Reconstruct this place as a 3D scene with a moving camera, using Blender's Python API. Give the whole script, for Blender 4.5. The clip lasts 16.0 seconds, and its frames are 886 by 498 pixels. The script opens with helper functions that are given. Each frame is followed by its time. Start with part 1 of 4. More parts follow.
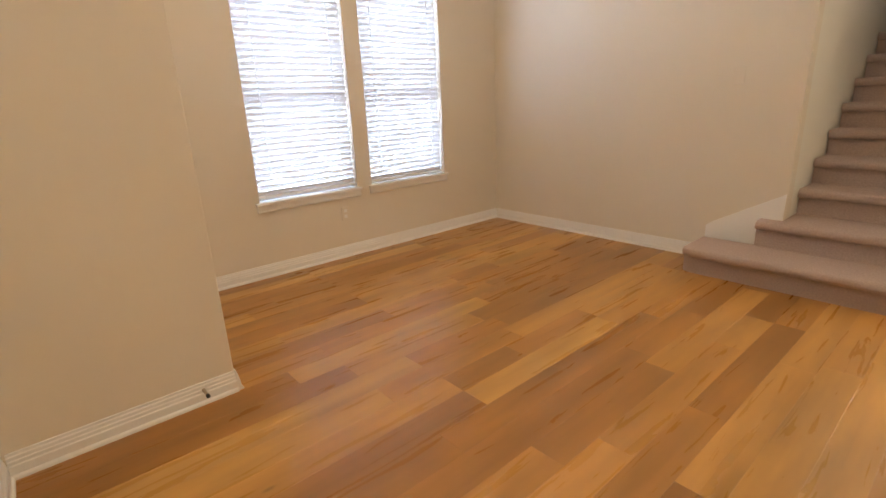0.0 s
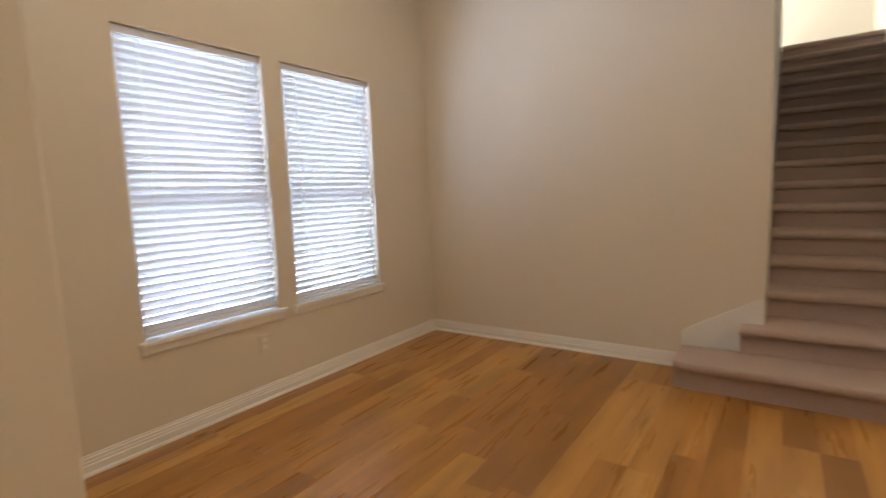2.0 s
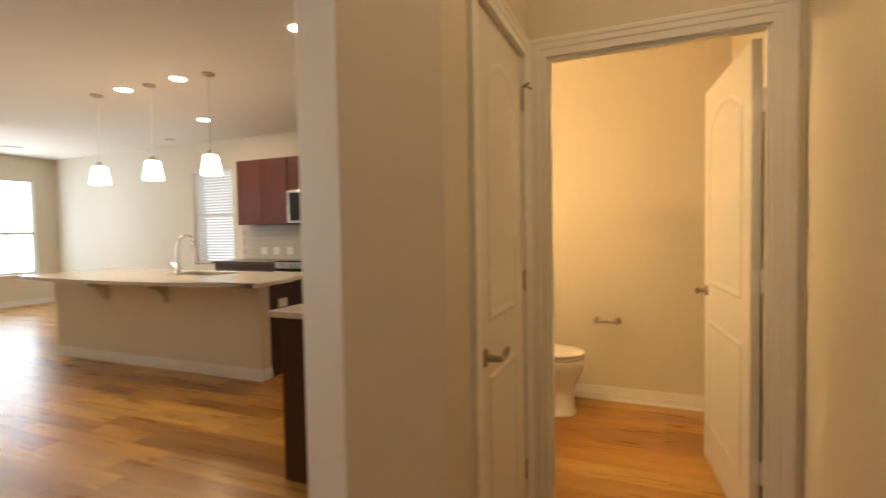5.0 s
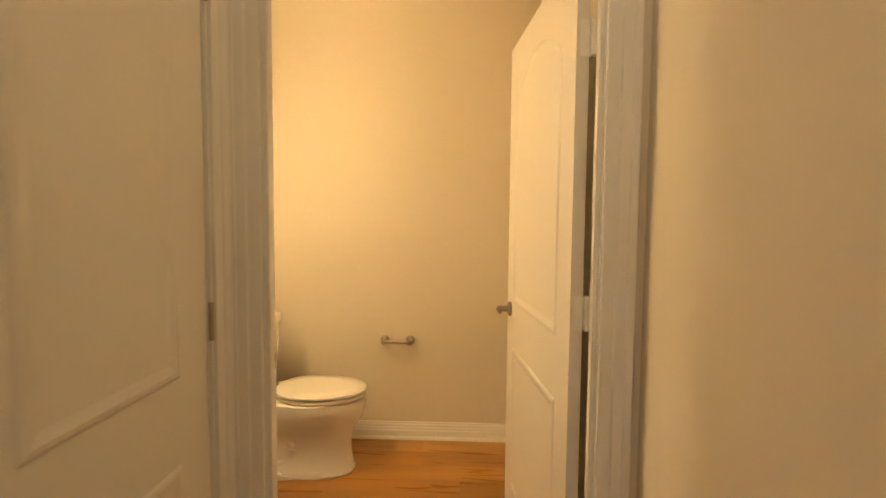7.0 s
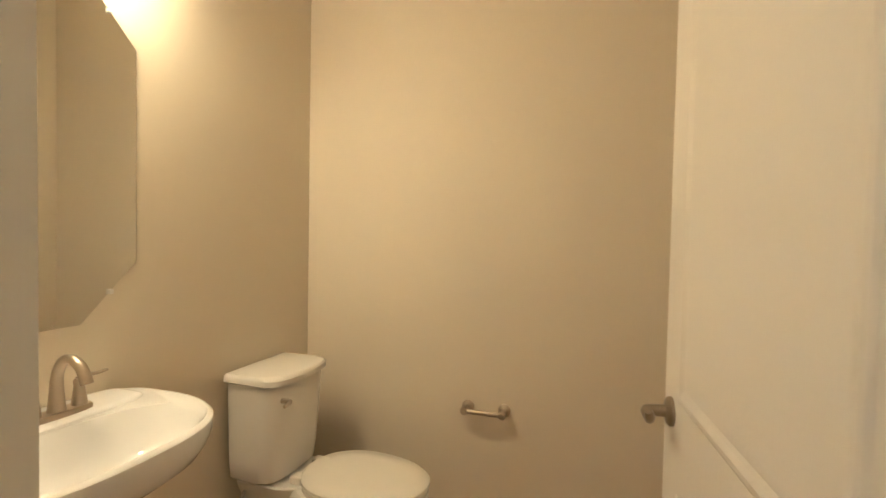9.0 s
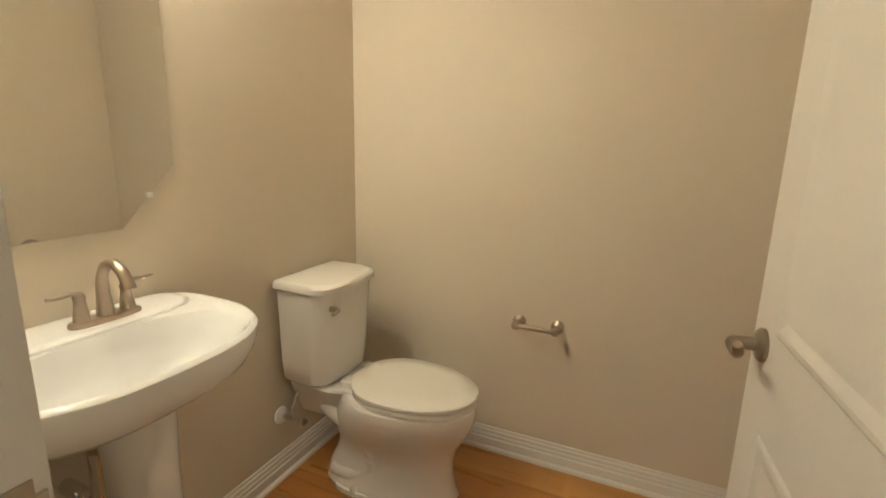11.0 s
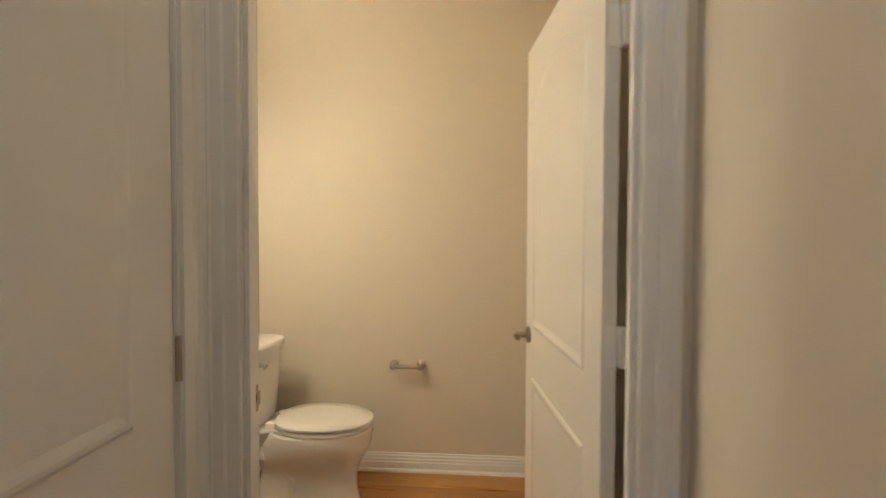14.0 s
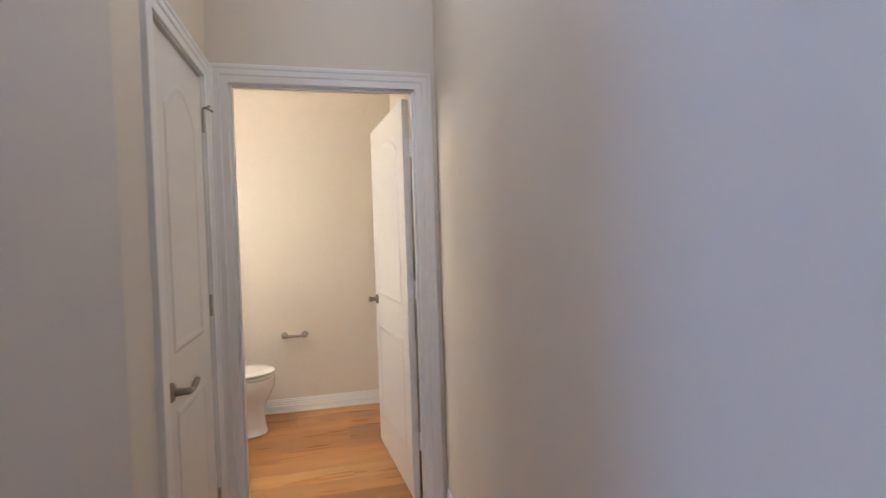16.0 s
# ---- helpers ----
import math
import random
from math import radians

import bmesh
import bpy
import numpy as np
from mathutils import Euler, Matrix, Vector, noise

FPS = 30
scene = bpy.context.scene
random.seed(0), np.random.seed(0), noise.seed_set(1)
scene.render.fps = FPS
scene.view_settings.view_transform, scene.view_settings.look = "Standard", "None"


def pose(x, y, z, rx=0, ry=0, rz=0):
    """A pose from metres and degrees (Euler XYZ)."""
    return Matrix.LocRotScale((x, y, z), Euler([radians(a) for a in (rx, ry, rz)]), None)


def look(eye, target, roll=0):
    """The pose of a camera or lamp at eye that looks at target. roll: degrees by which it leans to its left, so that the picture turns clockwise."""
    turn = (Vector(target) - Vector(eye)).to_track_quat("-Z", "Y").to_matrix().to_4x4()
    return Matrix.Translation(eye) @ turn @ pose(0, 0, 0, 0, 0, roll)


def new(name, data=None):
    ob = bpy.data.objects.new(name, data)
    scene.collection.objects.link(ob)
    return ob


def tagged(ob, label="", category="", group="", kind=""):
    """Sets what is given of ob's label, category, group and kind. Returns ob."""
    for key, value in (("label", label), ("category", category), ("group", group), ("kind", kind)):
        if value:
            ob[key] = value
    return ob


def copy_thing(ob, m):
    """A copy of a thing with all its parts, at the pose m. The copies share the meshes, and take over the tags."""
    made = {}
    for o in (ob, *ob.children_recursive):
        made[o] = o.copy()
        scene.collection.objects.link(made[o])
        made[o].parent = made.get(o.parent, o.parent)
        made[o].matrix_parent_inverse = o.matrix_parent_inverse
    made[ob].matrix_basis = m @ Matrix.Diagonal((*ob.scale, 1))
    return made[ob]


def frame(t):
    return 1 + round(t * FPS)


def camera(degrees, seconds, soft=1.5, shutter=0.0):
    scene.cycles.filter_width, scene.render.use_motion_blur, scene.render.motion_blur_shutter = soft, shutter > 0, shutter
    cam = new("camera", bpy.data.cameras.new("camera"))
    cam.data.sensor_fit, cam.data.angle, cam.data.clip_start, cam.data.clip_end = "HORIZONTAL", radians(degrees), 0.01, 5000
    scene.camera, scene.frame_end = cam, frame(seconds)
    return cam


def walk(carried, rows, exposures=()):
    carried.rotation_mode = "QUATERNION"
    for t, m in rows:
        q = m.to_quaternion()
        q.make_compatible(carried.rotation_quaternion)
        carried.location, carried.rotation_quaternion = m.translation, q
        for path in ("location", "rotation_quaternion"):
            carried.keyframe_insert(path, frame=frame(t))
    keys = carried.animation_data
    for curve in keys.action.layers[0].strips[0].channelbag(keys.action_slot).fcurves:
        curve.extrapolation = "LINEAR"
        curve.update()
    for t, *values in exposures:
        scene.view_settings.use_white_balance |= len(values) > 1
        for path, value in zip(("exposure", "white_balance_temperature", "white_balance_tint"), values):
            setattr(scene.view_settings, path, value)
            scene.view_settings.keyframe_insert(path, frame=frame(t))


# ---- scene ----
cam = camera(85.0, 16.0, shutter=0.4)
PATH = [
    (0, (0.402, -0.305, 1.274), (1.640, 1.155, 0.692), -2.6),
    (0.5, (0.446, -0.187, 1.259), (1.674, 1.311, 0.760), -2.8),
    (1, (0.493, 0.081, 1.242), (1.732, 1.613, 0.896), -2.3),
    (1.5, (0.528, 0.330, 1.316), (1.864, 1.793, 1.038), -2.2),
    (2, (0.562, 0.562, 1.320), (2.185, 1.709, 1.099), -2.4),
    (2.5, (0.501, 0.769, 1.265), (2.428, 1.287, 1.137), -2.5),
    (3, (0.557, 0.846, 1.322), (2.546, 0.665, 1.233), -2.7),
    (3.5, (0.662, 0.755, 1.346), (2.505, -0.016, 1.247), -2.0),
    (4, (0.716, 0.711, 1.325), (2.233, -0.589, 1.238), -2.0),
    (4.5, (0.650, 0.722, 1.317), (1.806, -0.908, 1.230), -1.7),
    (5, (0.629, 0.570, 1.299), (1.409, -1.270, 1.224), -1.0),
    (5.2, (0.596, 0.438, 1.267), (1.254, -1.450, 1.219), -0.2),
    (7.5, (0.512, -0.640, 1.328), (0.560, -2.635, 1.197), 0.3),
    (8, (0.472, -0.927, 1.301), (0.692, -2.913, 1.208), 0.5),
    (10.3, (0.528, -1.450, 1.334), (1.372, -3.261, 1.241), 2.0),
    (10.5, (0.535, -1.448, 1.324), (1.364, -3.257, 1.126), 2.0),
    (11, (0.532, -1.437, 1.295), (1.324, -3.222, 0.862), 1.4),
    (11.5, (0.536, -1.416, 1.279), (1.278, -3.186, 0.715), 1.2),
    (12, (0.541, -1.387, 1.268), (1.238, -3.160, 0.660), 1.4),
    (12.5, (0.535, -1.360, 1.271), (1.221, -3.157, 0.722), 0.8),
    (13, (0.511, -1.226, 1.268), (1.125, -3.106, 0.969), 1.5),
    (13.5, (0.544, -0.907, 1.298), (0.932, -2.866, 1.193), 0.9),
    (14, (0.532, -0.576, 1.326), (0.671, -2.570, 1.268), 0.2),
    (14.5, (0.557, -0.253, 1.306), (0.423, -2.248, 1.265), -1.4),
    (15, (0.551, 0.112, 1.329), (0.199, -1.856, 1.279), -1.8),
    (15.5, (0.569, 0.437, 1.343), (0.110, -1.509, 1.305), -1.6),
    (16, (0.630, 0.724, 1.340), (0.169, -1.221, 1.288), -1.8),
]
EXPOSURES = [
    (0, 1.05, 7000, 11), (1.0, 1.0, 6600, 10), (2.0, 0.58, 6900, 10), (2.8, 0.42, 6100, 9), (3.5, 0.25, 5800, 10), (4.3, 0.15, 6800, 12), (5.2, 0.25, 8300, 13),
    (7.3, 0.25, 7600, 10), (8.2, 0.05, 6450, 9), (10.3, -0.15, 5000, 5), (11.0, -0.12, 5000, 5), (12.0, 0.06, 5050, 5), (14.0, 0.04, 5100, 6), (14.6, 0.1, 5350, 8), (15.2, 0.4, 4800, 12), (16.0, 0.52, 4400, 14)]
walk(cam, [(t, look(eye, target, roll)) for t, eye, target, roll in PATH], EXPOSURES)


# ---- world and lights ----
world = bpy.data.worlds.new("world")
scene.world = world
world.use_nodes = True
wn = world.node_tree.nodes
sky = wn.new("ShaderNodeTexSky")
sky.sky_type = 'NISHITA'
sky.sun_disc = False
sky.sun_elevation = radians(48)
sky.sun_rotation = radians(200)
wn["Background"].inputs[1].default_value = 0.12
world.node_tree.links.new(sky.outputs[0], wn["Background"].inputs[0])


def window_light(name, eye, target, wide, high, watts, col):
    lamp = bpy.data.lights.new(name, "AREA")
    lamp.shape = "RECTANGLE"
    lamp.size, lamp.size_y, lamp.energy, lamp.color = wide, high, watts, col
    ob = new(name, lamp)
    ob.matrix_world = look(eye, target)
    return ob


DAY = (0.56, 0.75, 1.0)
window_light("sky_light_living", (11.98, -3.55, 1.5), (0, -3.55, 1.3), 3.2, 1.9, 138, DAY)
window_light("sky_light_front_a", (2.14, 3.64, 1.43), (2.14, 0, 1.3), 0.92, 1.72, 50, (0.52, 0.67, 1.0))
window_light("sky_light_front_b", (3.155, 3.64, 1.43), (3.155, 0, 1.3), 0.92, 1.72, 50, (0.52, 0.67, 1.0))
window_light("sky_light_kitchen", (7.41, -5.74, 1.6), (7.41, 0, 1.5), 0.92, 1.65, 12, DAY)
# fill lamp added out of view to light the head of the stairs
window_light("fill_light_upstairs", (8.8, 2.62, 4.2), (8.8, 0, 4.1), 1.0, 1.2, 74, (0.92, 0.95, 1.0))


# ---- materials ----
def material(name, col, rough=0.6, metal=0.0, vary=0.0, scale=4.0, bump=0.0, bump_scale=60.0, emit=0.0, emit_col=None, spec=0.5):
    """A surface with soft variation at two scales and fine relief."""
    m = bpy.data.materials.new(name)
    m.use_nodes = True
    nt = m.node_tree
    b = nt.nodes["Principled BSDF"]
    b.inputs["Base Color"].default_value = (*col, 1)
    b.inputs["Roughness"].default_value = rough
    b.inputs["Metallic"].default_value = metal
    b.inputs["Specular IOR Level"].default_value = spec
    geo = nt.nodes.new("ShaderNodeTexCoord")
    if vary:
        n1 = nt.nodes.new("ShaderNodeTexNoise")
        n1.inputs["Scale"].default_value, n1.inputs["Detail"].default_value = scale, 6
        mix = nt.nodes.new("ShaderNodeMix")
        mix.data_type = "RGBA"
        mix.inputs[6].default_value = (*[c * (1 - vary) for c in col], 1)
        mix.inputs[7].default_value = (*[min(1, c * (1 + vary)) for c in col], 1)
        nt.links.new(geo.outputs["Object"], n1.inputs["Vector"])
        nt.links.new(n1.outputs["Fac"], mix.inputs[0])
        nt.links.new(mix.outputs[2], b.inputs["Base Color"])
        mr = nt.nodes.new("ShaderNodeMapRange")
        mr.inputs[3].default_value, mr.inputs[4].default_value = max(0, rough - 0.06), min(1, rough + 0.06)
        nt.links.new(n1.outputs["Fac"], mr.inputs[0])
        nt.links.new(mr.outputs[0], b.inputs["Roughness"])
    if bump:
        n2 = nt.nodes.new("ShaderNodeTexNoise")
        n2.inputs["Scale"].default_value, n2.inputs["Detail"].default_value = bump_scale, 4
        bn = nt.nodes.new("ShaderNodeBump")
        bn.inputs["Strength"].default_value, bn.inputs["Distance"].default_value = bump, 0.004
        nt.links.new(geo.outputs["Object"], n2.inputs["Vector"])
        nt.links.new(n2.outputs["Fac"], bn.inputs["Height"])
        nt.links.new(bn.outputs["Normal"], b.inputs["Normal"])
    if emit:
        b.inputs["Emission Color"].default_value = (*(emit_col or col), 1)
        b.inputs["Emission Strength"].default_value = emit
    return m


def wood_floor(name, per_object):
    """Varied hardwood boards: each board has its own tone, with grain along the board."""
    m = bpy.data.materials.new(name)
    m.use_nodes = True
    nt = m.node_tree
    L, N = nt.links.new, nt.nodes.new
    b = nt.nodes["Principled BSDF"]
    if per_object:
        rnd = N("ShaderNodeObjectInfo").outputs["Random"]
    else:
        rnd = N("ShaderNodeNewGeometry").outputs["Random Per Island"]
    ramp = N("ShaderNodeValToRGB")
    ramp.color_ramp.elements[0].color = (0.33, 0.15, 0.036, 1)
    ramp.color_ramp.elements[1].color = (0.56, 0.31, 0.085, 1)
    for pos, col in ((0.2, (0.38, 0.168, 0.038, 1)), (0.5, (0.46, 0.218, 0.051, 1)), (0.8, (0.51, 0.258, 0.066, 1))):
        ramp.color_ramp.elements.new(pos).color = col
    L(rnd, ramp.inputs[0])
    pos = N("ShaderNodeNewGeometry").outputs["Position"]
    shift = N("ShaderNodeVectorMath")
    shift.operation = "MULTIPLY_ADD"
    comb = N("ShaderNodeCombineXYZ")
    for i in range(3):
        L(rnd, comb.inputs[i])
    L(comb.outputs[0], shift.inputs[0])
    shift.inputs[1].default_value = (37, 19, 11)
    L(pos, shift.inputs[2])
    mp = N("ShaderNodeMapping")
    mp.inputs["Scale"].default_value = (1.6, 22, 4)
    L(shift.outputs[0], mp.inputs[0])
    grain = N("ShaderNodeTexNoise")
    grain.inputs["Scale"].default_value, grain.inputs["Detail"].default_value, grain.inputs["Distortion"].default_value = 1.0, 8, 0.6
    L(mp.outputs[0], grain.inputs["Vector"])
    mp2 = N("ShaderNodeMapping")
    mp2.inputs["Scale"].default_value = (1.1, 6, 2)
    L(shift.outputs[0], mp2.inputs[0])
    cloud = N("ShaderNodeTexNoise")
    cloud.inputs["Scale"].default_value, cloud.inputs["Detail"].default_value = 1.0, 3
    L(mp2.outputs[0], cloud.inputs["Vector"])
    gr = N("ShaderNodeMapRange")
    gr.inputs[1].default_value, gr.inputs[2].default_value, gr.inputs[3].default_value, gr.inputs[4].default_value = 0.3, 0.75, 0.94, 1.04
    L(grain.outputs["Fac"], gr.inputs[0])
    cr = N("ShaderNodeMapRange")
    cr.inputs[1].default_value, cr.inputs[2].default_value, cr.inputs[3].default_value, cr.inputs[4].default_value = 0.32, 0.68, 0.74, 1.16
    L(cloud.outputs["Fac"], cr.inputs[0])
    mul = N("ShaderNodeMath")
    mul.operation = "MULTIPLY"
    L(gr.outputs[0], mul.inputs[0])
    L(cr.outputs[0], mul.inputs[1])
    # scattered dark knots
    vor = N("ShaderNodeTexVoronoi")
    vor.inputs["Scale"].default_value = 1.0
    mp3 = N("ShaderNodeMapping")
    mp3.inputs["Scale"].default_value = (1.3, 3.2, 1)
    L(shift.outputs[0], mp3.inputs[0])
    L(mp3.outputs[0], vor.inputs["Vector"])
    kn = N("ShaderNodeMapRange")
    kn.inputs[1].default_value, kn.inputs[2].default_value, kn.inputs[3].default_value, kn.inputs[4].default_value = 0.012, 0.04, 0.6, 1.0
    L(vor.outputs["Distance"], kn.inputs[0])
    mul2 = N("ShaderNodeMath")
    mul2.operation = "MULTIPLY"
    L(mul.outputs[0], mul2.inputs[0])
    L(kn.outputs[0], mul2.inputs[1])
    sc = N("ShaderNodeVectorMath")
    sc.operation = "SCALE"
    L(ramp.outputs[0], sc.inputs[0])
    L(mul2.outputs[0], sc.inputs["Scale"])
    L(sc.outputs[0], b.inputs["Base Color"])
    rr = N("ShaderNodeMapRange")
    rr.inputs[3].default_value, rr.inputs[4].default_value = 0.22, 0.36
    L(grain.outputs["Fac"], rr.inputs[0])
    L(rr.outputs[0], b.inputs["Roughness"])
    bn = N("ShaderNodeBump")
    bn.inputs["Strength"].default_value, bn.inputs["Distance"].default_value = 0.05, 0.002
    L(grain.outputs["Fac"], bn.inputs["Height"])
    L(bn.outputs[0], b.inputs["Normal"])
    return m


def stained_wood(name, col, axis_scale=(3, 3, 30), rough=0.35):
    m = material(name, col, rough)
    nt = m.node_tree
    b = nt.nodes["Principled BSDF"]
    tc = nt.nodes.new("ShaderNodeTexCoord")
    mp = nt.nodes.new("ShaderNodeMapping")
    mp.inputs["Scale"].default_value = axis_scale
    n = nt.nodes.new("ShaderNodeTexNoise")
    n.inputs["Scale"].default_value, n.inputs["Detail"].default_value, n.inputs["Distortion"].default_value = 1.5, 7, 0.8
    mix = nt.nodes.new("ShaderNodeMix")
    mix.data_type = "RGBA"
    mix.inputs[6].default_value = (*[c * 0.65 for c in col], 1)
    mix.inputs[7].default_value = (*[c * 1.3 for c in col], 1)
    nt.links.new(tc.outputs["Object"], mp.inputs[0])
    nt.links.new(mp.outputs[0], n.inputs["Vector"])
    nt.links.new(n.outputs["Fac"], mix.inputs[0])
    nt.links.new(mix.outputs[2], b.inputs["Base Color"])
    return m


def slat_material(name):
    """White blind slats that let some daylight through."""
    m = bpy.data.materials.new(name)
    m.use_nodes = True
    nt = m.node_tree
    b = nt.nodes["Principled BSDF"]
    b.inputs["Base Color"].default_value = (0.82, 0.81, 0.79, 1)
    b.inputs["Roughness"].default_value = 0.45
    tr = nt.nodes.new("ShaderNodeBsdfTranslucent")
    tr.inputs[0].default_value = (0.8, 0.8, 0.78, 1)
    mix = nt.nodes.new("ShaderNodeMixShader")
    mix.inputs[0].default_value = 0.11
    nt.links.new(b.outputs[0], mix.inputs[1])
    nt.links.new(tr.outputs[0], mix.inputs[2])
    nt.links.new(mix.outputs[0], nt.nodes["Material Output"].inputs[0])
    return m


def glass_material(name):
    m = bpy.data.materials.new(name)
    m.use_nodes = True
    b = m.node_tree.nodes["Principled BSDF"]
    b.inputs["Base Color"].default_value = (0.96, 0.98, 0.98, 1)
    b.inputs["Roughness"].default_value = 0.02
    b.inputs["Transmission Weight"].default_value = 1.0
    b.inputs["IOR"].default_value = 1.45
    return m


PAINT = material("wall_paint", (0.71, 0.64, 0.525), 0.75, vary=0.03, scale=1.2, bump=0.05, bump_scale=140)
CEIL = material("ceiling_paint", (0.80, 0.75, 0.67), 0.85, vary=0.03, scale=1.0, bump=0.3, bump_scale=120)
TRIM = material("trim_paint", (0.80, 0.78, 0.74), 0.38, vary=0.015, scale=1.5)
DOORP = material("door_paint", (0.74, 0.71, 0.66), 0.42, vary=0.02, scale=2, bump=0.08, bump_scale=90)
UPSTAIRS = material("upper_wall_paint", (0.74, 0.71, 0.62), 0.8, vary=0.02, scale=1, bump=0.2, bump_scale=140)
BOARD = wood_floor("floor_board", True)
BOARDS = wood_floor("floor_boards", False)
GAP = material("floor_gap", (0.07, 0.03, 0.012), 0.7, vary=0.2, scale=20)
CARPET = material("carpet", (0.51, 0.395, 0.34), 1.0, vary=0.22, scale=90, bump=1.0, bump_scale=420, spec=0.1)
DARKWOOD = stained_wood("espresso_rail", (0.035, 0.016, 0.011), (6, 6, 6), 0.3)
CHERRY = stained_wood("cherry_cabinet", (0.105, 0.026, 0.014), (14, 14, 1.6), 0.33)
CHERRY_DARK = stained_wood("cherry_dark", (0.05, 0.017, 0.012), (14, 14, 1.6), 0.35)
GRANITE = material("granite", (0.54, 0.49, 0.43), 0.18, vary=0.45, scale=130)
DARKSTONE = material("dark_counter", (0.13, 0.085, 0.065), 0.2, vary=0.5, scale=120)
CERAMIC = material("vitreous_china", (0.83, 0.81, 0.77), 0.07, vary=0.01, scale=2)
BASINW = material("sink_china", (0.85, 0.86, 0.88), 0.07, vary=0.01, scale=2)
ROD = material("pendant_rod", (0.42, 0.39, 0.35), 0.6, vary=0.05, scale=30)
SEATP = material("seat_plastic", (0.80, 0.77, 0.71), 0.22, vary=0.01, scale=2)
NICKEL = material("brushed_nickel", (0.46, 0.395, 0.32), 0.4, 1.0, vary=0.05, scale=40)
LEVERM = material("aged_nickel", (0.33, 0.28, 0.22), 0.36, 1.0, vary=0.06, scale=40)
SATIN = material("satin_nickel", (0.70, 0.66, 0.60), 0.5, 0.35, vary=0.05, scale=40)
CHROME = material("chrome", (0.75, 0.74, 0.72), 0.08, 1.0)
STEEL = material("stainless_steel", (0.55, 0.54, 0.53), 0.28, 1.0, vary=0.04, scale=30)
BLACK = material("black_enamel", (0.012, 0.012, 0.013), 0.15)
BLACKG = material("black_glass", (0.01, 0.012, 0.014), 0.05)
RUBBER = material("dark_gasket", (0.02, 0.018, 0.016), 0.6)
SLAT = slat_material("blind_slat")
GLASS = glass_material("window_glass")
VINYL = material("window_vinyl", (0.78, 0.78, 0.76), 0.35, vary=0.02, scale=5)
TILE = material("backsplash_tile", (0.58, 0.53, 0.46), 0.25, vary=0.1, scale=9)
GROUT = material("grout", (0.42, 0.38, 0.33), 0.8, vary=0.1, scale=60)
PLATE = material("switch_plate", (0.80, 0.78, 0.74), 0.35)
HOSE = material("braided_hose", (0.5, 0.49, 0.47), 0.4, 0.8, bump=0.6, bump_scale=500)
WARM = (1.0, 0.745, 0.42)
SHADE = material("lit_glass_shade", (0.9, 0.86, 0.78), 0.4, emit=9.0, emit_col=(1.0, 0.84, 0.62))
VANITY = material("lit_vanity_glass", (0.9, 0.86, 0.78), 0.4, emit=62.0, emit_col=WARM)
BULB = material("lit_bulb", (0.9, 0.86, 0.78), 0.4, emit=430.0, emit_col=WARM)
DOWN = material("lit_downlight", (0.9, 0.88, 0.8), 0.4, emit=280.0, emit_col=(1.0, 0.82, 0.58))
# glow of the fill lights added out of view above the front room
FILL_FRONT = material("front_fill_glow", (0.9, 0.88, 0.8), 0.4, emit=92.0, emit_col=(1.0, 0.82, 0.58))
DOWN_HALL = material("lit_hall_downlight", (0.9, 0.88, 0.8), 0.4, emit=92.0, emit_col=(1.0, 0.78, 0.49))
FANLIGHT = material("lit_fan_bowl", (0.9, 0.88, 0.84), 0.4, emit=7.0, emit_col=(1.0, 0.88, 0.72))
FANW = material("fan_blade", (0.45, 0.42, 0.39), 0.45, vary=0.1, scale=12)
MIRROR = bpy.data.materials.new("mirror_silver")
MIRROR.use_nodes = True
mb = MIRROR.node_tree.nodes["Principled BSDF"]
mb.inputs["Base Color"].default_value = (0.86, 0.87, 0.84, 1)
mb.inputs["Metallic"].default_value = 1.0
mb.inputs["Roughness"].default_value = 0.015


# ---- building helpers ----
def add_box(bm, x0, x1, y0, y1, z0, z1, bevel=0.0, seg=2):
    r = bmesh.ops.create_cube(bm, size=1)
    for v in r["verts"]:
        v.co = ((x0 + x1) / 2 + v.co.x * (x1 - x0), (y0 + y1) / 2 + v.co.y * (y1 - y0), (z0 + z1) / 2 + v.co.z * (z1 - z0))
    if bevel:
        edges = list({e for v in r["verts"] for e in v.link_edges})
        bmesh.ops.bevel(bm, geom=edges, offset=bevel, segments=seg, profile=0.5, affect="EDGES")
    return bm


def boxes(*lots, bevel=0.0):
    bm = bmesh.new()
    for lot in lots:
        add_box(bm, *lot, bevel=bevel)
    return bm


def loft(rings, closed=True, cap0=True, cap1=True, bm=None):
    """A skin over rings of points that all have the same count."""
    bm = bm or bmesh.new()
    vs = [[bm.verts.new(p) for p in ring] for ring in rings]
    n = len(rings[0])
    for a, b in zip(vs, vs[1:]):
        for i in range(n if closed else n - 1):
            j = (i + 1) % n
            bm.faces.new((a[i], a[j], b[j], b[i]))
    if cap0:
        bm.faces.new(vs[0][::-1])
    if cap1:
        bm.faces.new(vs[-1])
    bmesh.ops.recalc_face_normals(bm, faces=bm.faces)
    return bm


def lathe(profile, steps=24, at=(0, 0, 0), bm=None, cap0=True, cap1=True):
    """Turn (radius, height) pairs about the z axis."""
    return loft([[(at[0] + r * math.cos(2 * math.pi * i / steps), at[1] + r * math.sin(2 * math.pi * i / steps), at[2] + z)
                  for i in range(steps)] for r, z in profile], True, cap0, cap1, bm)


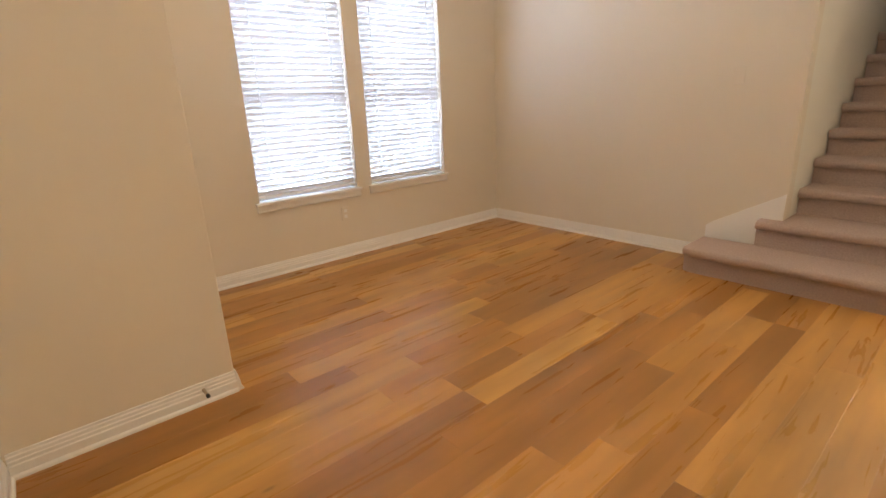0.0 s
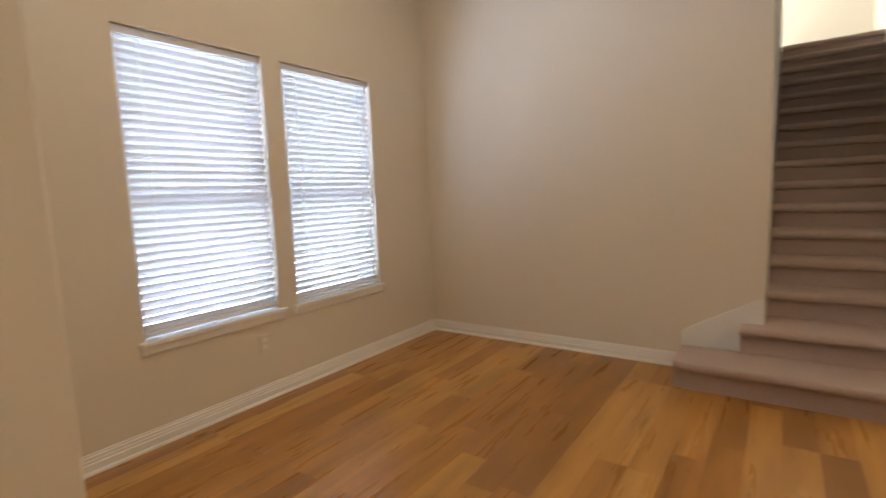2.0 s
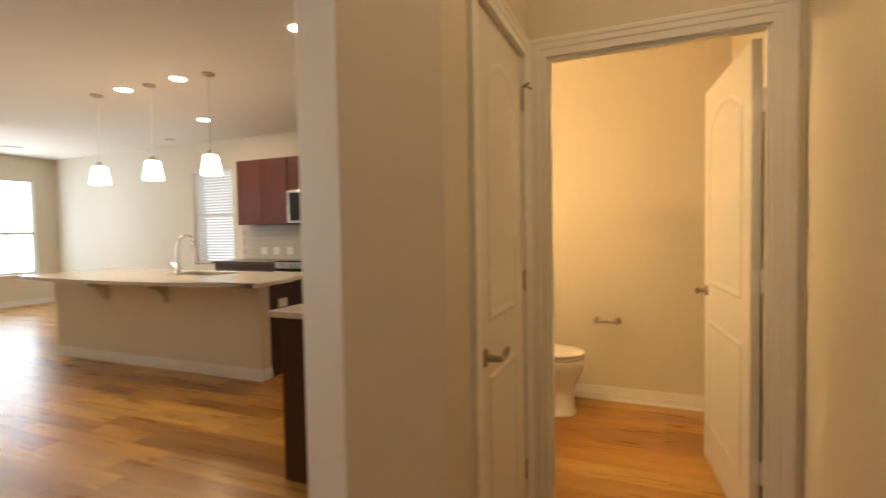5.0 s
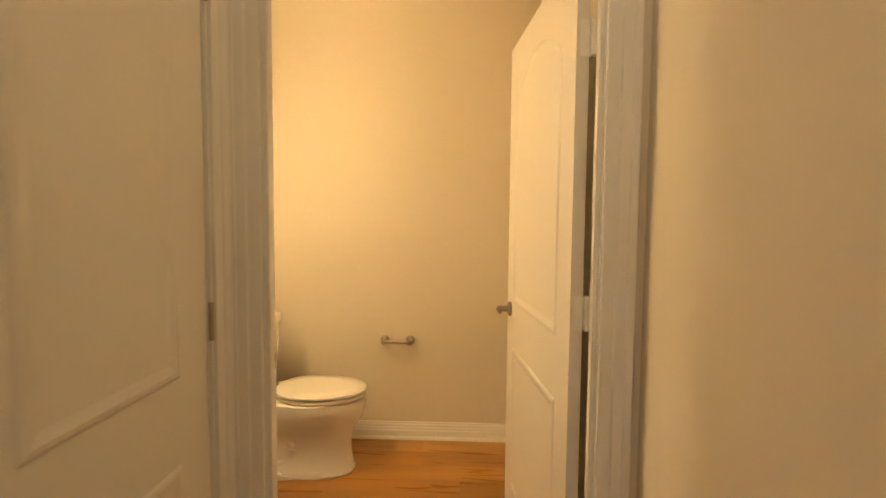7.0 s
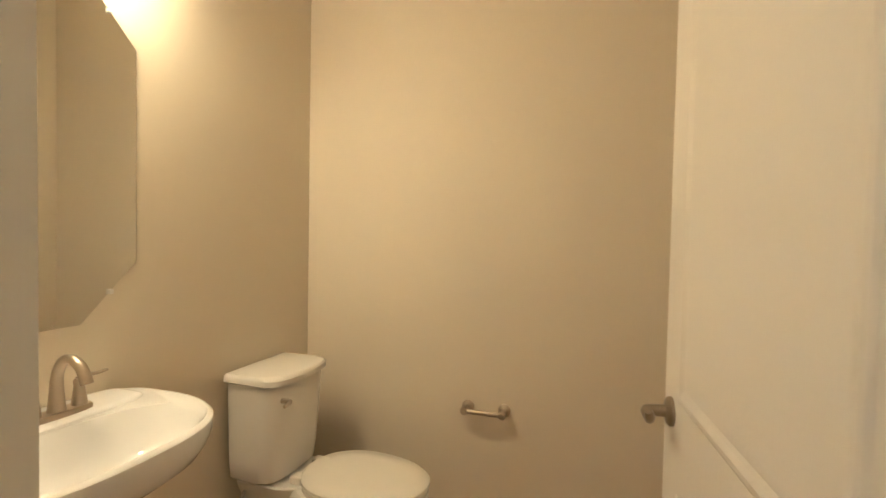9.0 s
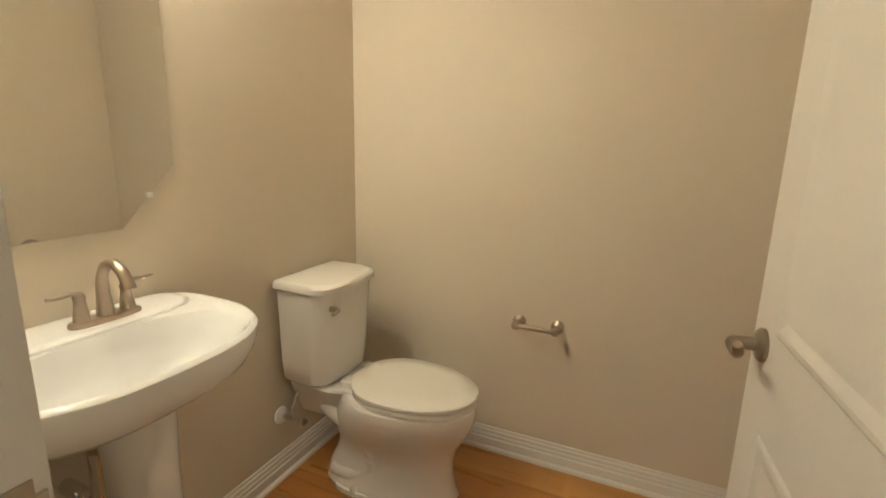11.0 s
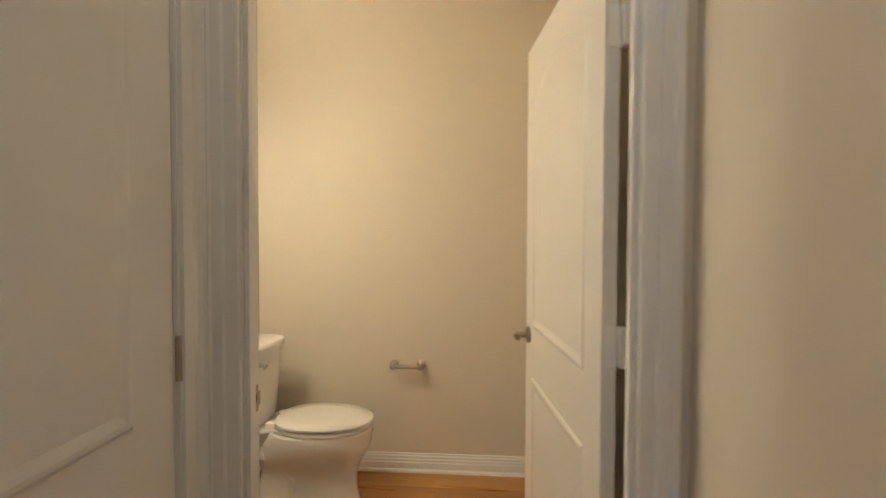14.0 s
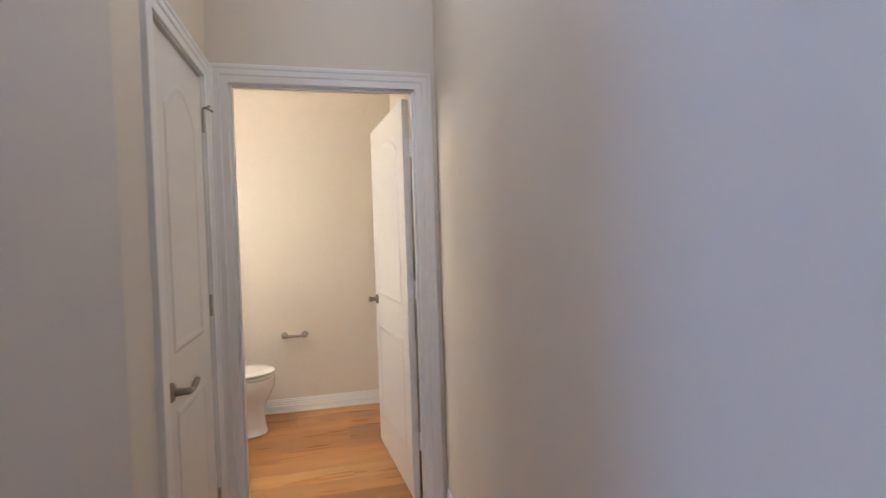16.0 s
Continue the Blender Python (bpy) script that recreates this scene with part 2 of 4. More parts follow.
def tube(points, radius, steps=10, bm=None, ratio=1.0):
    """A round bar along points; radius may be a list."""
    pts = [Vector(p) for p in points]
    if len(pts) > 3:
        # a smooth curve through the points
        rr = list(radius) if isinstance(radius, (list, tuple)) else [radius] * len(pts)
        fine, fr = [], []
        for i in range(len(pts) - 1):
            a, b, c, d = pts[max(i - 1, 0)], pts[i], pts[i + 1], pts[min(i + 2, len(pts) - 1)]
            for k in range(4):
                u = k / 4
                fine.append(0.5 * (2 * b + (c - a) * u + (2 * a - 5 * b + 4 * c - d) * u * u + (3 * b - a - 3 * c + d) * u ** 3))
                fr.append(rr[i] + (rr[i + 1] - rr[i]) * u)
        pts, radius = fine + [pts[-1]], fr + [rr[-1]]
    rings = []
    for i, p in enumerate(pts):
        d = (pts[min(i + 1, len(pts) - 1)] - pts[max(i - 1, 0)]).normalized()
        up = Vector((0, 0, 1)) if abs(d.z) < 0.95 else Vector((1, 0, 0))
        a = d.cross(up).normalized()
        b = a.cross(d)
        r = radius[i] if isinstance(radius, (list, tuple)) else radius
        rings.append([tuple(p + r * (math.cos(2 * math.pi * k / steps) * a + ratio * math.sin(2 * math.pi * k / steps) * b)) for k in range(steps)])
    return loft(rings, bm=bm)


def sweep(profile, start, end, out, bm=None):
    """A moulding: (outward, up) pairs carried from start to end; out is the outward unit vector."""
    o = Vector(out)
    rings = [[tuple(Vector(p) + o * u + Vector((0, 0, v))) for u, v in profile] for p in (start, end)]
    return loft(rings, True, True, True, bm)


def prism(outline, axis, a, b, bm=None):
    """An outline of pairs, extruded along an axis from a to b."""
    def put(p, d):
        return {"x": (d, p[0], p[1]), "y": (p[0], d, p[1]), "z": (p[0], p[1], d)}[axis]
    return loft([[put(p, d) for p in outline] for d in (a, b)], bm=bm)


def part(name, bm, mat, parent=None, label="", smooth=False):
    me = bpy.data.meshes.new(name)
    bm.to_mesh(me)
    bm.free()
    me.materials.append(mat)
    if smooth:
        for p in me.polygons:
            p.use_smooth = True
        me.set_sharp_from_angle(angle=radians(38))
    ob = new(name, me)
    if parent:
        ob.parent = parent
    if label:
        ob["label"] = label
    return ob


def thing(name, label, category, at=(0, 0, 0), turn=0.0, group=""):
    ob = new(name)
    ob.empty_display_size = 0.1
    ob.matrix_world = pose(*at, 0, 0, turn)
    return tagged(ob, label, category, group)


def structure(name, bm, mat, label, category):
    return tagged(part(name, bm, mat), label, category, kind="structure")


# ---- walls and ceilings ----
H1, H2, H3 = 2.87, 3.6, 5.4
YW, XS, XW = 3.375, 4.344, 0.10
W1, W2, WZ = (1.71, 2.575), (2.725, 3.585), (0.59, 2.265)
structure("wall_north", boxes(
    (0.946, W1[0], YW, 3.52, 0, H2), (W1[1], W2[0], YW, 3.52, 0, H2), (W2[1], 4.464, YW, 3.52, 0, H2),
    (W1[0], W1[1], YW, 3.52, 0, WZ[0]), (W2[0], W2[1], YW, 3.52, 0, WZ[0]),
    (W1[0], W1[1], YW, 3.52, WZ[1], H2), (W2[0], W2[1], YW, 3.52, WZ[1], H2)), PAINT,
    "beige painted wall with two tall window openings", "wall")
corner = [(0.938 + 0.008 * math.sin(radians(a)), 1.913 - 0.008 * math.cos(radians(a))) for a in range(0, 91, 15)]
structure("wall_entry", prism([(XW, 1.905)] + corner + [(0.946, 3.52), (0.82, 3.52), (0.82, 2.03), (XW, 2.03)], "z", 0, H2), PAINT,
          "beige painted wall corner beside the entry", "wall")
structure("wall_west", boxes((-0.03, XW, -3.36, 2.03, 0, H2)), PAINT, "long beige painted wall of the hall", "wall")
structure("wall_stair", boxes((XS, 4.464, 0.64, YW, 0, H2), (XS, 4.464, -0.36, 0.64, 2.61, H2)), PAINT,
          "beige painted wall with the stair opening", "wall")
structure("wall_bulkhead", boxes((XW, XS, -0.46, -0.344, H1 + 0.004, H2)), PAINT, "painted bulkhead above the kitchen ceiling edge", "wall")
structure("wall_stair_inner", boxes((4.464, 8.2, 0.64, 0.76, 0, H3), (8.2, 9.4, 0.64, 0.76, 0, 3.0), (8.08, 8.2, 0.76, 2.4, 3.0, H3)), UPSTAIRS,
          "pale painted wall along the staircase", "wall")
structure("wall_stair_outer", boxes((5.22, 9.4, -0.48, -0.36, 0, H3)), PAINT, "painted wall between stairs and living room", "wall")
# the window opening at y = 2.4 is unseen, made up for the upstairs fill
structure("wall_upstairs", boxes((9.4, 9.52, -0.48, 2.4, 0, H3), (8.08, 8.3, 2.4, 2.52, 3.0, H3), (9.3, 9.52, 2.4, 2.52, 3.0, H3),
                                 (8.3, 9.3, 2.4, 2.52, 3.0, 3.6), (8.3, 9.3, 2.4, 2.52, 4.8, H3)), UPSTAIRS,
          "cream painted wall at the head of the stairs", "wall")
knee_top = lambda x: 1.05 + 0.67 * (x - 4.7)
structure("wall_knee", prism([(4.2, 0.0), (5.22, 0.0), (5.22, knee_top(5.22)), (4.2, knee_top(4.2))], "y", -0.48, -0.36), PAINT,
          "sloping painted knee wall beside the stairs", "wall")
BX0, BX1, BYF, BYB = 0.208, 1.03, -1.577, -1.645   # bathroom door opening
CD0, CD1 = -1.49, -0.88   # closet door opening
HC = ((1.12, -0.60), (1.285, -0.37), (1.80, -0.86))   # angled corner of the hall wall
structure("wall_hall_left", prism([(1.25, BYF), (1.12, BYF), (1.12, CD0 - 0.02), (1.25, CD0 - 0.02)], "z", 0, H1, prism([(1.12, CD0 - 0.02), (1.12, CD1 + 0.02), (1.25, CD1 + 0.02), (1.25, CD0 - 0.02)], "z", 2.06, H1, prism([(1.12, CD1 + 0.02), HC[0], HC[1], HC[2], (HC[2][0], -1.098), (1.67, -1.098), (1.67, -0.915), (1.30, -0.56), (1.25, -0.64), (1.25, CD1 + 0.02)], "z", 0, H1))), PAINT,
          "beige hall wall with an angled corner and closet door", "wall")
structure("wall_closet_back", boxes((1.27, 1.95, -1.22, -1.10, 0, H1)), PAINT, "beige painted wall behind the closet", "wall")
structure("wall_kitchen_side", boxes((1.765, 1.95, -5.6, -1.22, 0, H1)), PAINT, "beige painted wall between bathroom and kitchen", "wall")
structure("wall_bath_door", boxes((XW, BX0 - 0.02, BYB, BYF, 0, H1), (BX1 + 0.02, 1.765, BYB, BYF, 0, H1), (BX0 - 0.02, BX1 + 0.02, BYB, BYF, 2.06, H1)), PAINT,
          "beige wall with the bathroom doorway", "wall")
structure("wall_bath_back", boxes((XW, 1.765, -3.36, -3.24, 0, H1)), PAINT, "plain beige bathroom wall behind the toilet", "wall")
KW, KWZ = (6.96, 7.86), (0.80, 2.41)
structure("wall_kitchen", boxes((1.95, KW[0], -5.6, -5.47, 0, H1), (KW[1], 11.87, -5.6, -5.47, 0, H1),
                                (KW[0], KW[1], -5.6, -5.47, 0, KWZ[0]), (KW[0], KW[1], -5.6, -5.47, KWZ[1], H1)), PAINT,
          "light painted kitchen wall with a tall window", "wall")
BW = ((-5.10, -4.08), (-4.02, -3.00), (-2.94, -1.92))
BZ = (0.60, 2.43)
structure("wall_living", boxes((11.75, 11.87, -5.47, BW[0][0], 0, H1), (11.75, 11.87, BW[0][1], BW[1][0], BZ[0], BZ[1]), (11.75, 11.87, BW[1][1], BW[2][0], BZ[0], BZ[1]),
                               (11.75, 11.87, BW[2][1], -0.48, 0, H1), (11.75, 11.87, BW[0][0], BW[2][1], 0, BZ[0]), (11.75, 11.87, BW[0][0], BW[2][1], BZ[1], H1)), PAINT,
          "living room wall with three bright windows", "wall")
structure("wall_living_north", boxes((9.4, 11.87, -0.48, -0.36, 0, H1)), PAINT, "plain painted living room wall", "wall")
structure("ceiling", boxes((-0.03, 5.22, -5.6, -0.345, H1, H1 + 0.1), (5.22, 11.87, -5.6, -0.482, H1, H1 + 0.1)), CEIL, "warm white flat kitchen and hall ceiling", "ceiling")
structure("ceiling_front", boxes((-0.03, 4.464, -0.46, 3.52, H2, H2 + 0.1)), CEIL, "high flat ceiling of the front room", "ceiling")
structure("ceiling_upstairs", boxes((4.344, 9.52, -0.48, 2.52, H3, H3 + 0.1)), CEIL, "flat ceiling above the stairs", "ceiling")
structure("floor_upstairs", boxes((8.35, 9.4, -0.36, 2.4, 2.80, 2.985)), CARPET, "carpeted landing at the head of the stairs", "floor")
structure("wall_above_stair", boxes((4.344, 4.464, -0.48, 0.76, H2 + 0.1, H3)), PAINT, "plain wall above the stairs", "wall")

# ---- baseboards: stepped profile ----
BASE = [(0, 0), (0.016, 0), (0.016, 0.052), (0.012, 0.056), (0.012, 0.069), (0.009, 0.073), (0.009, 0.086), (0.005, 0.091), (0.005, 0.101), (0, 0.103)]
SHOE = [(0.016, 0), (0.027, 0), (0.025, 0.010), (0.020, 0.016), (0.016, 0.018)]


def baseboard(start, end, out):
    ob = structure("baseboard", sweep(BASE, start, end, out), TRIM, "white stepped baseboard along the wall foot", "baseboard")
    part("shoe_moulding", sweep(SHOE, start, end, out), TRIM, ob)
    return ob


baseboard((0.946, YW, 0), (XS - 0.004, YW, 0), (0, -1, 0))
baseboard((XS, 1.15, 0), (XS, YW - 0.017, 0), (-1, 0, 0))
baseboard((XW + 0.017, 1.905, 0), (0.946, 1.905, 0), (0, -1, 0))
baseboard((0.946, 1.889, 0), (0.946, YW - 0.017, 0), (1, 0, 0))
baseboard((XW, -1.56, 0), (XW, 1.905, 0), (1, 0, 0))
baseboard((1.12, -0.79, 0), (1.12, -0.60, 0), (-1, 0, 0))
baseboard((1.12, -0.60, 0), (1.285, -0.37, 0), (-0.8125, 0.583, 0))
baseboard((1.285, -0.37, 0), (1.80, -0.86, 0), (0.6893, 0.7245, 0))
baseboard((1.80, -1.098, 0), (1.80, -0.86, 0), (1, 0, 0))
baseboard((XW + 0.017, -3.24, 0), (1.748, -3.24, 0), (0, 1, 0))
baseboard((1.765, -3.24, 0), (1.765, BYB - 0.02, 0), (-1, 0, 0))
baseboard((11.75, -5.47, 0), (11.75, -0.48, 0), (-1, 0, 0))
baseboard((7.2, -5.47, 0), (11.73, -5.47, 0), (0, 1, 0))
baseboard((5.22, -0.48, 0), (11.73, -0.48, 0), (0, -1, 0))


# ---- windows with blinds ----
def blind(name, x0, x1, z0, z1, y, pitch, tilt, label, drop=0.0):
    """A horizontal blind hanging across x0..x1 at depth y."""
    t = thing(name, label, "blind", ((x0 + x1) / 2, y, z0))
    w, h = x1 - x0 - 0.012, z1 - z0
    part("headrail", boxes((-w / 2, w / 2, -0.022, 0.022, h - 0.045, h - 0.004), bevel=0.003), SLAT, t)
    part("bottom_rail", boxes((-w / 2, w / 2, -0.024, 0.024, 0.004 + drop, 0.022 + drop), bevel=0.004), SLAT, t)
    n = int((h - 0.085 - drop) / pitch)
    bm = bmesh.new()
    c, s = math.cos(tilt), math.sin(tilt)
    ring = []
    for sx in (-1, 1):
        side = []
        for u, v in ((-0.0275, 0), (-0.014, 0.0024), (0.0, 0.0032), (0.014, 0.0024), (0.0275, 0), (0.014, 0.0004), (0, 0.0012), (-0.014, 0.0004)):
            side.append((sx * w / 2, u * c - v * s, u * s + v * c))
        ring.append(side)
    loft(ring, bm=bm)
    first = part("slat", bm, SLAT, t)
    first.location = (0, 0, 0.042 + drop)
    for i in range(1, n):
        o = new("slat", first.data)
        o.parent = t
        o.location = (0, 0, 0.042 + drop + i * (h - 0.095 - drop) / (n - 1))
    for k in (-0.36, 0.36):
        part("ladder_cord", boxes((k * w - 0.0012, k * w + 0.0012, -0.026, -0.0245, 0.02 + drop, h - 0.04)), SLAT, t)
    return t


def sash_window(name, x0, x1, z0, z1, y0, y1, zm, label):
    """A vinyl single-hung window in an opening that faces -y."""
    ob = structure(name, boxes((x0, x0 + 0.04, y0, y1, z0, z1), (x1 - 0.04, x1, y0, y1, z0, z1), (x0 + 0.04, x1 - 0.04, y0, y1, z0, z0 + 0.045), (x0 + 0.04, x1 - 0.04, y0, y1, z1 - 0.04, z1), bevel=0.003), VINYL, label, "window")
    part("meeting_rail", boxes((x0 + 0.04, x1 - 0.04, y0 + 0.004, y1 - 0.01, zm - 0.03, zm + 0.03), bevel=0.003), VINYL, ob)
    ym = (y0 + y1) / 2
    for a, b in ((z0 + 0.045, zm - 0.03), (zm + 0.03, z1 - 0.04)):
        p = part("pane", boxes((x0 + 0.04, x1 - 0.04, ym - 0.003, ym + 0.003, a, b)), GLASS, ob)
        p.visible_shadow = False
    return ob


for i, (a, b) in enumerate((W1, W2)):
    sash_window(f"window_{i + 1}", a, b, WZ[0], WZ[1], YW + 0.085, YW + 0.14, 1.335, "white vinyl single-hung front room window")
    blind("window_blind", a, b, WZ[0] + 0.012, WZ[1], YW + 0.04, 0.0425, radians(-58), "white horizontal slat blind closed over the front window", 0.0 if i else 0.012)
    sill = structure("window_sill", boxes((a - 0.035, b + 0.035, YW - 0.03, YW + 0.085, WZ[0] - 0.022, WZ[0] + 0.004), bevel=0.004), TRIM, "white painted window sill with apron", "window sill")
    part("apron", sweep([(0, 0), (0.008, 0), (0.014, 0.012), (0.014, 0.05), (0, 0.05)], (a - 0.025, YW, WZ[0] - 0.073), (b + 0.025, YW, WZ[0] - 0.073), (0, -1, 0)), TRIM, sill)

sash_window("window_3", KW[0], KW[1], KWZ[0], KWZ[1], -5.59, -5.53, 1.62, "white vinyl kitchen window")
blind("window_blind", KW[0], KW[1], KWZ[0] + 0.01, KWZ[1], -5.50, 0.045, radians(42), "white horizontal slat blind with open slats in the kitchen")

for i, (a, b) in enumerate(BW):
    ob = structure(f"window_{4 + i}", boxes((11.80, 11.86, a, a + 0.04, BZ[0], BZ[1]), (11.80, 11.86, b - 0.04, b, BZ[0], BZ[1]), (11.80, 11.86, a + 0.04, b - 0.04, BZ[0], BZ[0] + 0.045), (11.80, 11.86, a + 0.04, b - 0.04, BZ[1] - 0.04, BZ[1]), bevel=0.003), VINYL, "large bright living room window", "window")
    part("meeting_rail", boxes((11.80, 11.85, a + 0.04, b - 0.04, 1.36, 1.42), bevel=0.003), VINYL, ob)
    for z0, z1 in ((BZ[0] + 0.045, 1.36), (1.42, BZ[1] - 0.04)):
        p = part("pane", boxes((11.827, 11.833, a + 0.04, b - 0.04, z0, z1)), GLASS, ob)
        p.visible_shadow = False
structure("window_sill", boxes((11.70, 11.80, -5.14, -1.88, BZ[0] - 0.025, BZ[0] + 0.003), bevel=0.004), TRIM, "long white living room window sill", "window sill")


# ---- doors ----
CAS = [(0, 0), (0.010, 0.0), (0.0115, 0.004), (0.0115, 0.030), (0.0155, 0.036), (0.0155, 0.058), (0.0190, 0.063), (0.0190, 0.077), (0.0170, 0.080), (0, 0.080)]


def casing(name, label, edge0, edge1, top, plane, axis, out, legs=(1, 1)):
    """A fluted casing round an opening from edge0 to edge1 along axis, on a wall face."""
    bm = bmesh.new()
    def put(along, depth, z):
        return (along, plane + out * depth, z) if axis == "x" else (plane + out * depth, along, z)
    w = 0.080
    for leg, (e, s) in zip(legs, ((edge0, -1), (edge1, 1))):
        if leg:
            loft([[put(e + s * (0.004 + v), u, z if z == 0 else top + 0.004 + v) for u, v in CAS] for z in (0, 1)], bm=bm)
    loft([[put(e + s * (0.004 + v), u, top + 0.004 + v) for u, v in CAS] for e, s in ((edge0, -1), (edge1, 1))], bm=bm)
    return structure(name, bm, TRIM, label, "door casing")


def arch_outline(x0, x1, z0, z1, rise, n=12):
    pts = [(x0, z0), (x1, z0), (x1, z1 - rise)]
    if rise:
        pts += [(x1 + (x0 - x1) * i / n, z1 - rise + rise * math.sin(math.pi * i / n) ** 0.8) for i in range(1, n)]
    pts += [(x0, z1 - rise)]
    return pts


def inset(pts, d):
    """Shrink an outline towards its middle by about d on every side."""
    cx = (min(p[0] for p in pts) + max(p[0] for p in pts)) / 2
    cz = (min(p[1] for p in pts) + max(p[1] for p in pts)) / 2
    hx = max(p[0] for p in pts) - cx
    hz = max(p[1] for p in pts) - cz
    return [(cx + (x - cx) * (hx - d) / hx, cz + (z - cz) * (hz - d) / hz) for x, z in pts]


def door_leaf(t, width, height, faces=(1,), thick=0.035):
    """A two-panel moulded door, the upper panel arched; local x along the leaf, y through it (front face at y = 0)."""
    leaf = part("leaf", boxes((0, width, -thick, 0, 0.008, height), bevel=0.0015), DOORP, t)
    for side in faces:
        for z0, z1, rise in ((0.21, 0.80, 0.0), (0.985, height - 0.125, 0.10)):
            o = arch_outline(0.115, width - 0.115, z0, z1, rise)
            rings = []
            for d, h in ((0, 0.0004), (0.007, 0.0045), (0.016, 0.0055), (0.028, 0.0025), (0.036, 0.0010), (0.05, 0.0012)):
                y = h if side > 0 else -thick - h
                rings.append([(x, y, z) for x, z in inset(o, d)])
            part("panel_moulding", loft(rings, True, False, True), DOORP, leaf, smooth=False)
    return leaf


def lever(parent, x, z, out, thick=0.035, turn=1):
    """A lever handle with a round rose on a leaf's face; out +1 front, -1 back."""
    y0 = 0.0 if out > 0 else -thick
    path = [(0, 0.028, 0), (0, 0.046, 0), (0.007, 0.052, -0.001), (0.028, 0.053, -0.005), (0.048, 0.054, -0.004), (0.066, 0.057, 0.008), (0.077, 0.062, 0.023)]
    h = part("door_lever", tube([(x + turn * u, y0 + out * v, z + w) for u, v, w in path], [0.0115, 0.0115, 0.0115, 0.0095, 0.009, 0.0105, 0.008], 12), LEVERM, parent, "brushed nickel lever handle", True)
    bm = lathe([(0.031, 0), (0.031, 0.006), (0.026, 0.011), (0.013, 0.014), (0.012, 0.034)], 24)
    bmesh.ops.rotate(bm, verts=bm.verts, cent=(0, 0, 0), matrix=Matrix.Rotation(radians(-90 * out), 3, "X"))
    bmesh.ops.translate(bm, verts=bm.verts, vec=(x, y0, z))
    part("rose", bm, LEVERM, h, "", True)
    return h


def hinge(parent, name, x, y, z):
    h = part(name, lathe([(0.0065, -0.045), (0.0065, 0.045)], 12, (x, y, z)), NICKEL, parent, "brushed nickel hinge", True)
    return h


# bathroom doorway
jamb = structure("door_jamb", boxes((BX0 - 0.02, BX0, BYB, BYF, 0, 2.06), (BX1, BX1 + 0.02, BYB, BYF, 0, 2.06), (BX0, BX1, BYB, BYF, 2.04, 2.06)), TRIM, "white painted bathroom door jamb", "door jamb")
part("door_stop", boxes((BX0, BX0 + 0.012, BYB + 0.038, BYF - 0.004, 0, 2.04), (BX1 - 0.012, BX1, BYB + 0.038, BYF - 0.004, 0, 2.04), (BX0 + 0.012, BX1 - 0.012, BYB + 0.038, BYF - 0.004, 2.028, 2.04), bevel=0.002), TRIM, jamb)
strike = part("strike_plate", boxes((BX1 - 0.0025, BX1, BYB + 0.006, BYB + 0.036, 0.924, 0.984), (BX1 - 0.0025, BX1, BYB - 0.004, BYB + 0.006, 0.935, 0.967), bevel=0.0008), NICKEL, jamb, "brushed nickel strike plate")
# flat dark sheet on the plate paints the shade of the uncut latch hole
part("strike_hole_shade", boxes((BX1 - 0.0032, BX1 - 0.0026, BYB + 0.014, BYB + 0.026, 0.946, 0.964)), RUBBER, strike)
casing("door_casing_1", "white fluted casing round the bathroom doorway", BX0, BX1, 2.04, BYF, "x", 1)
casing("door_casing_2", "white fluted casing on the bathroom side", BX0, BX1, 2.04, BYB, "x", -1)
bath_door = thing("bathroom_door", "white two-panel moulded door standing open", "door", (0.251, -1.682, 0), -84.0)
lf = door_leaf(bath_door, 0.81, 2.03, (1, -1))
lever(lf, 0.75, 0.948, 1, turn=-1)
lever(lf, 0.75, 0.948, -1, turn=-1)
part("latch_plate", boxes((0.81, 0.8118, -0.030, -0.005, 0.918, 0.978)), NICKEL, lf)
for z in (0.30, 1.075, 1.79):
    hinge(bath_door, "hinge", 0.008, -0.043, z)
    part("jamb_leaf", boxes((-0.016, 0.004, -0.060, -0.036, z - 0.046, z + 0.046), bevel=0.002), TRIM, bath_door, "white painted hinge leaf")
    part("hinge_leaf", boxes((-0.002, 0.0, -0.0345, -0.008, z - 0.046, z + 0.046)), TRIM, bath_door, "white painted hinge leaf")

# closet door in the hall, shut
jamb2 = structure("door_jamb", boxes((1.12, 1.25, CD0 - 0.02, CD0, 0, 2.06), (1.12, 1.25, CD1, CD1 + 0.02, 0, 2.06), (1.12, 1.25, CD0, CD1, 2.04, 2.06)), TRIM, "white painted closet door jamb", "door jamb")
casing("door_casing_3", "white fluted casing round the closet door", CD0, CD1, 2.04, 1.12, "y", -1)
closet = thing("closet_door", "white two-panel moulded closet door, shut", "door", (1.127, CD1 - 0.003, 0), -90)
lf2 = door_leaf(closet, 0.604, 2.03, (-1,))
lf2.location = (0, 0.037, 0)
lever(lf2, 0.062, 0.875, -1, turn=1)
for z in (0.25, 1.08, 1.85):
    hinge(closet, "hinge", 0.607, -0.006, z)
    part("hinge_leaf", boxes((0.600, 0.606, -0.001, 0.002, z - 0.045, z + 0.045)), TRIM, closet, "white painted hinge leaf")
pin = part("hinge_pin_stop", tube([(0.607, -0.006, 1.885), (0.607, -0.006, 1.905), (0.607, -0.010, 1.909), (0.588, -0.030, 1.909), (0.566, -0.040, 1.906)], 0.0045, 8), LEVERM, closet, "brushed nickel hinge-pin door stop", True)
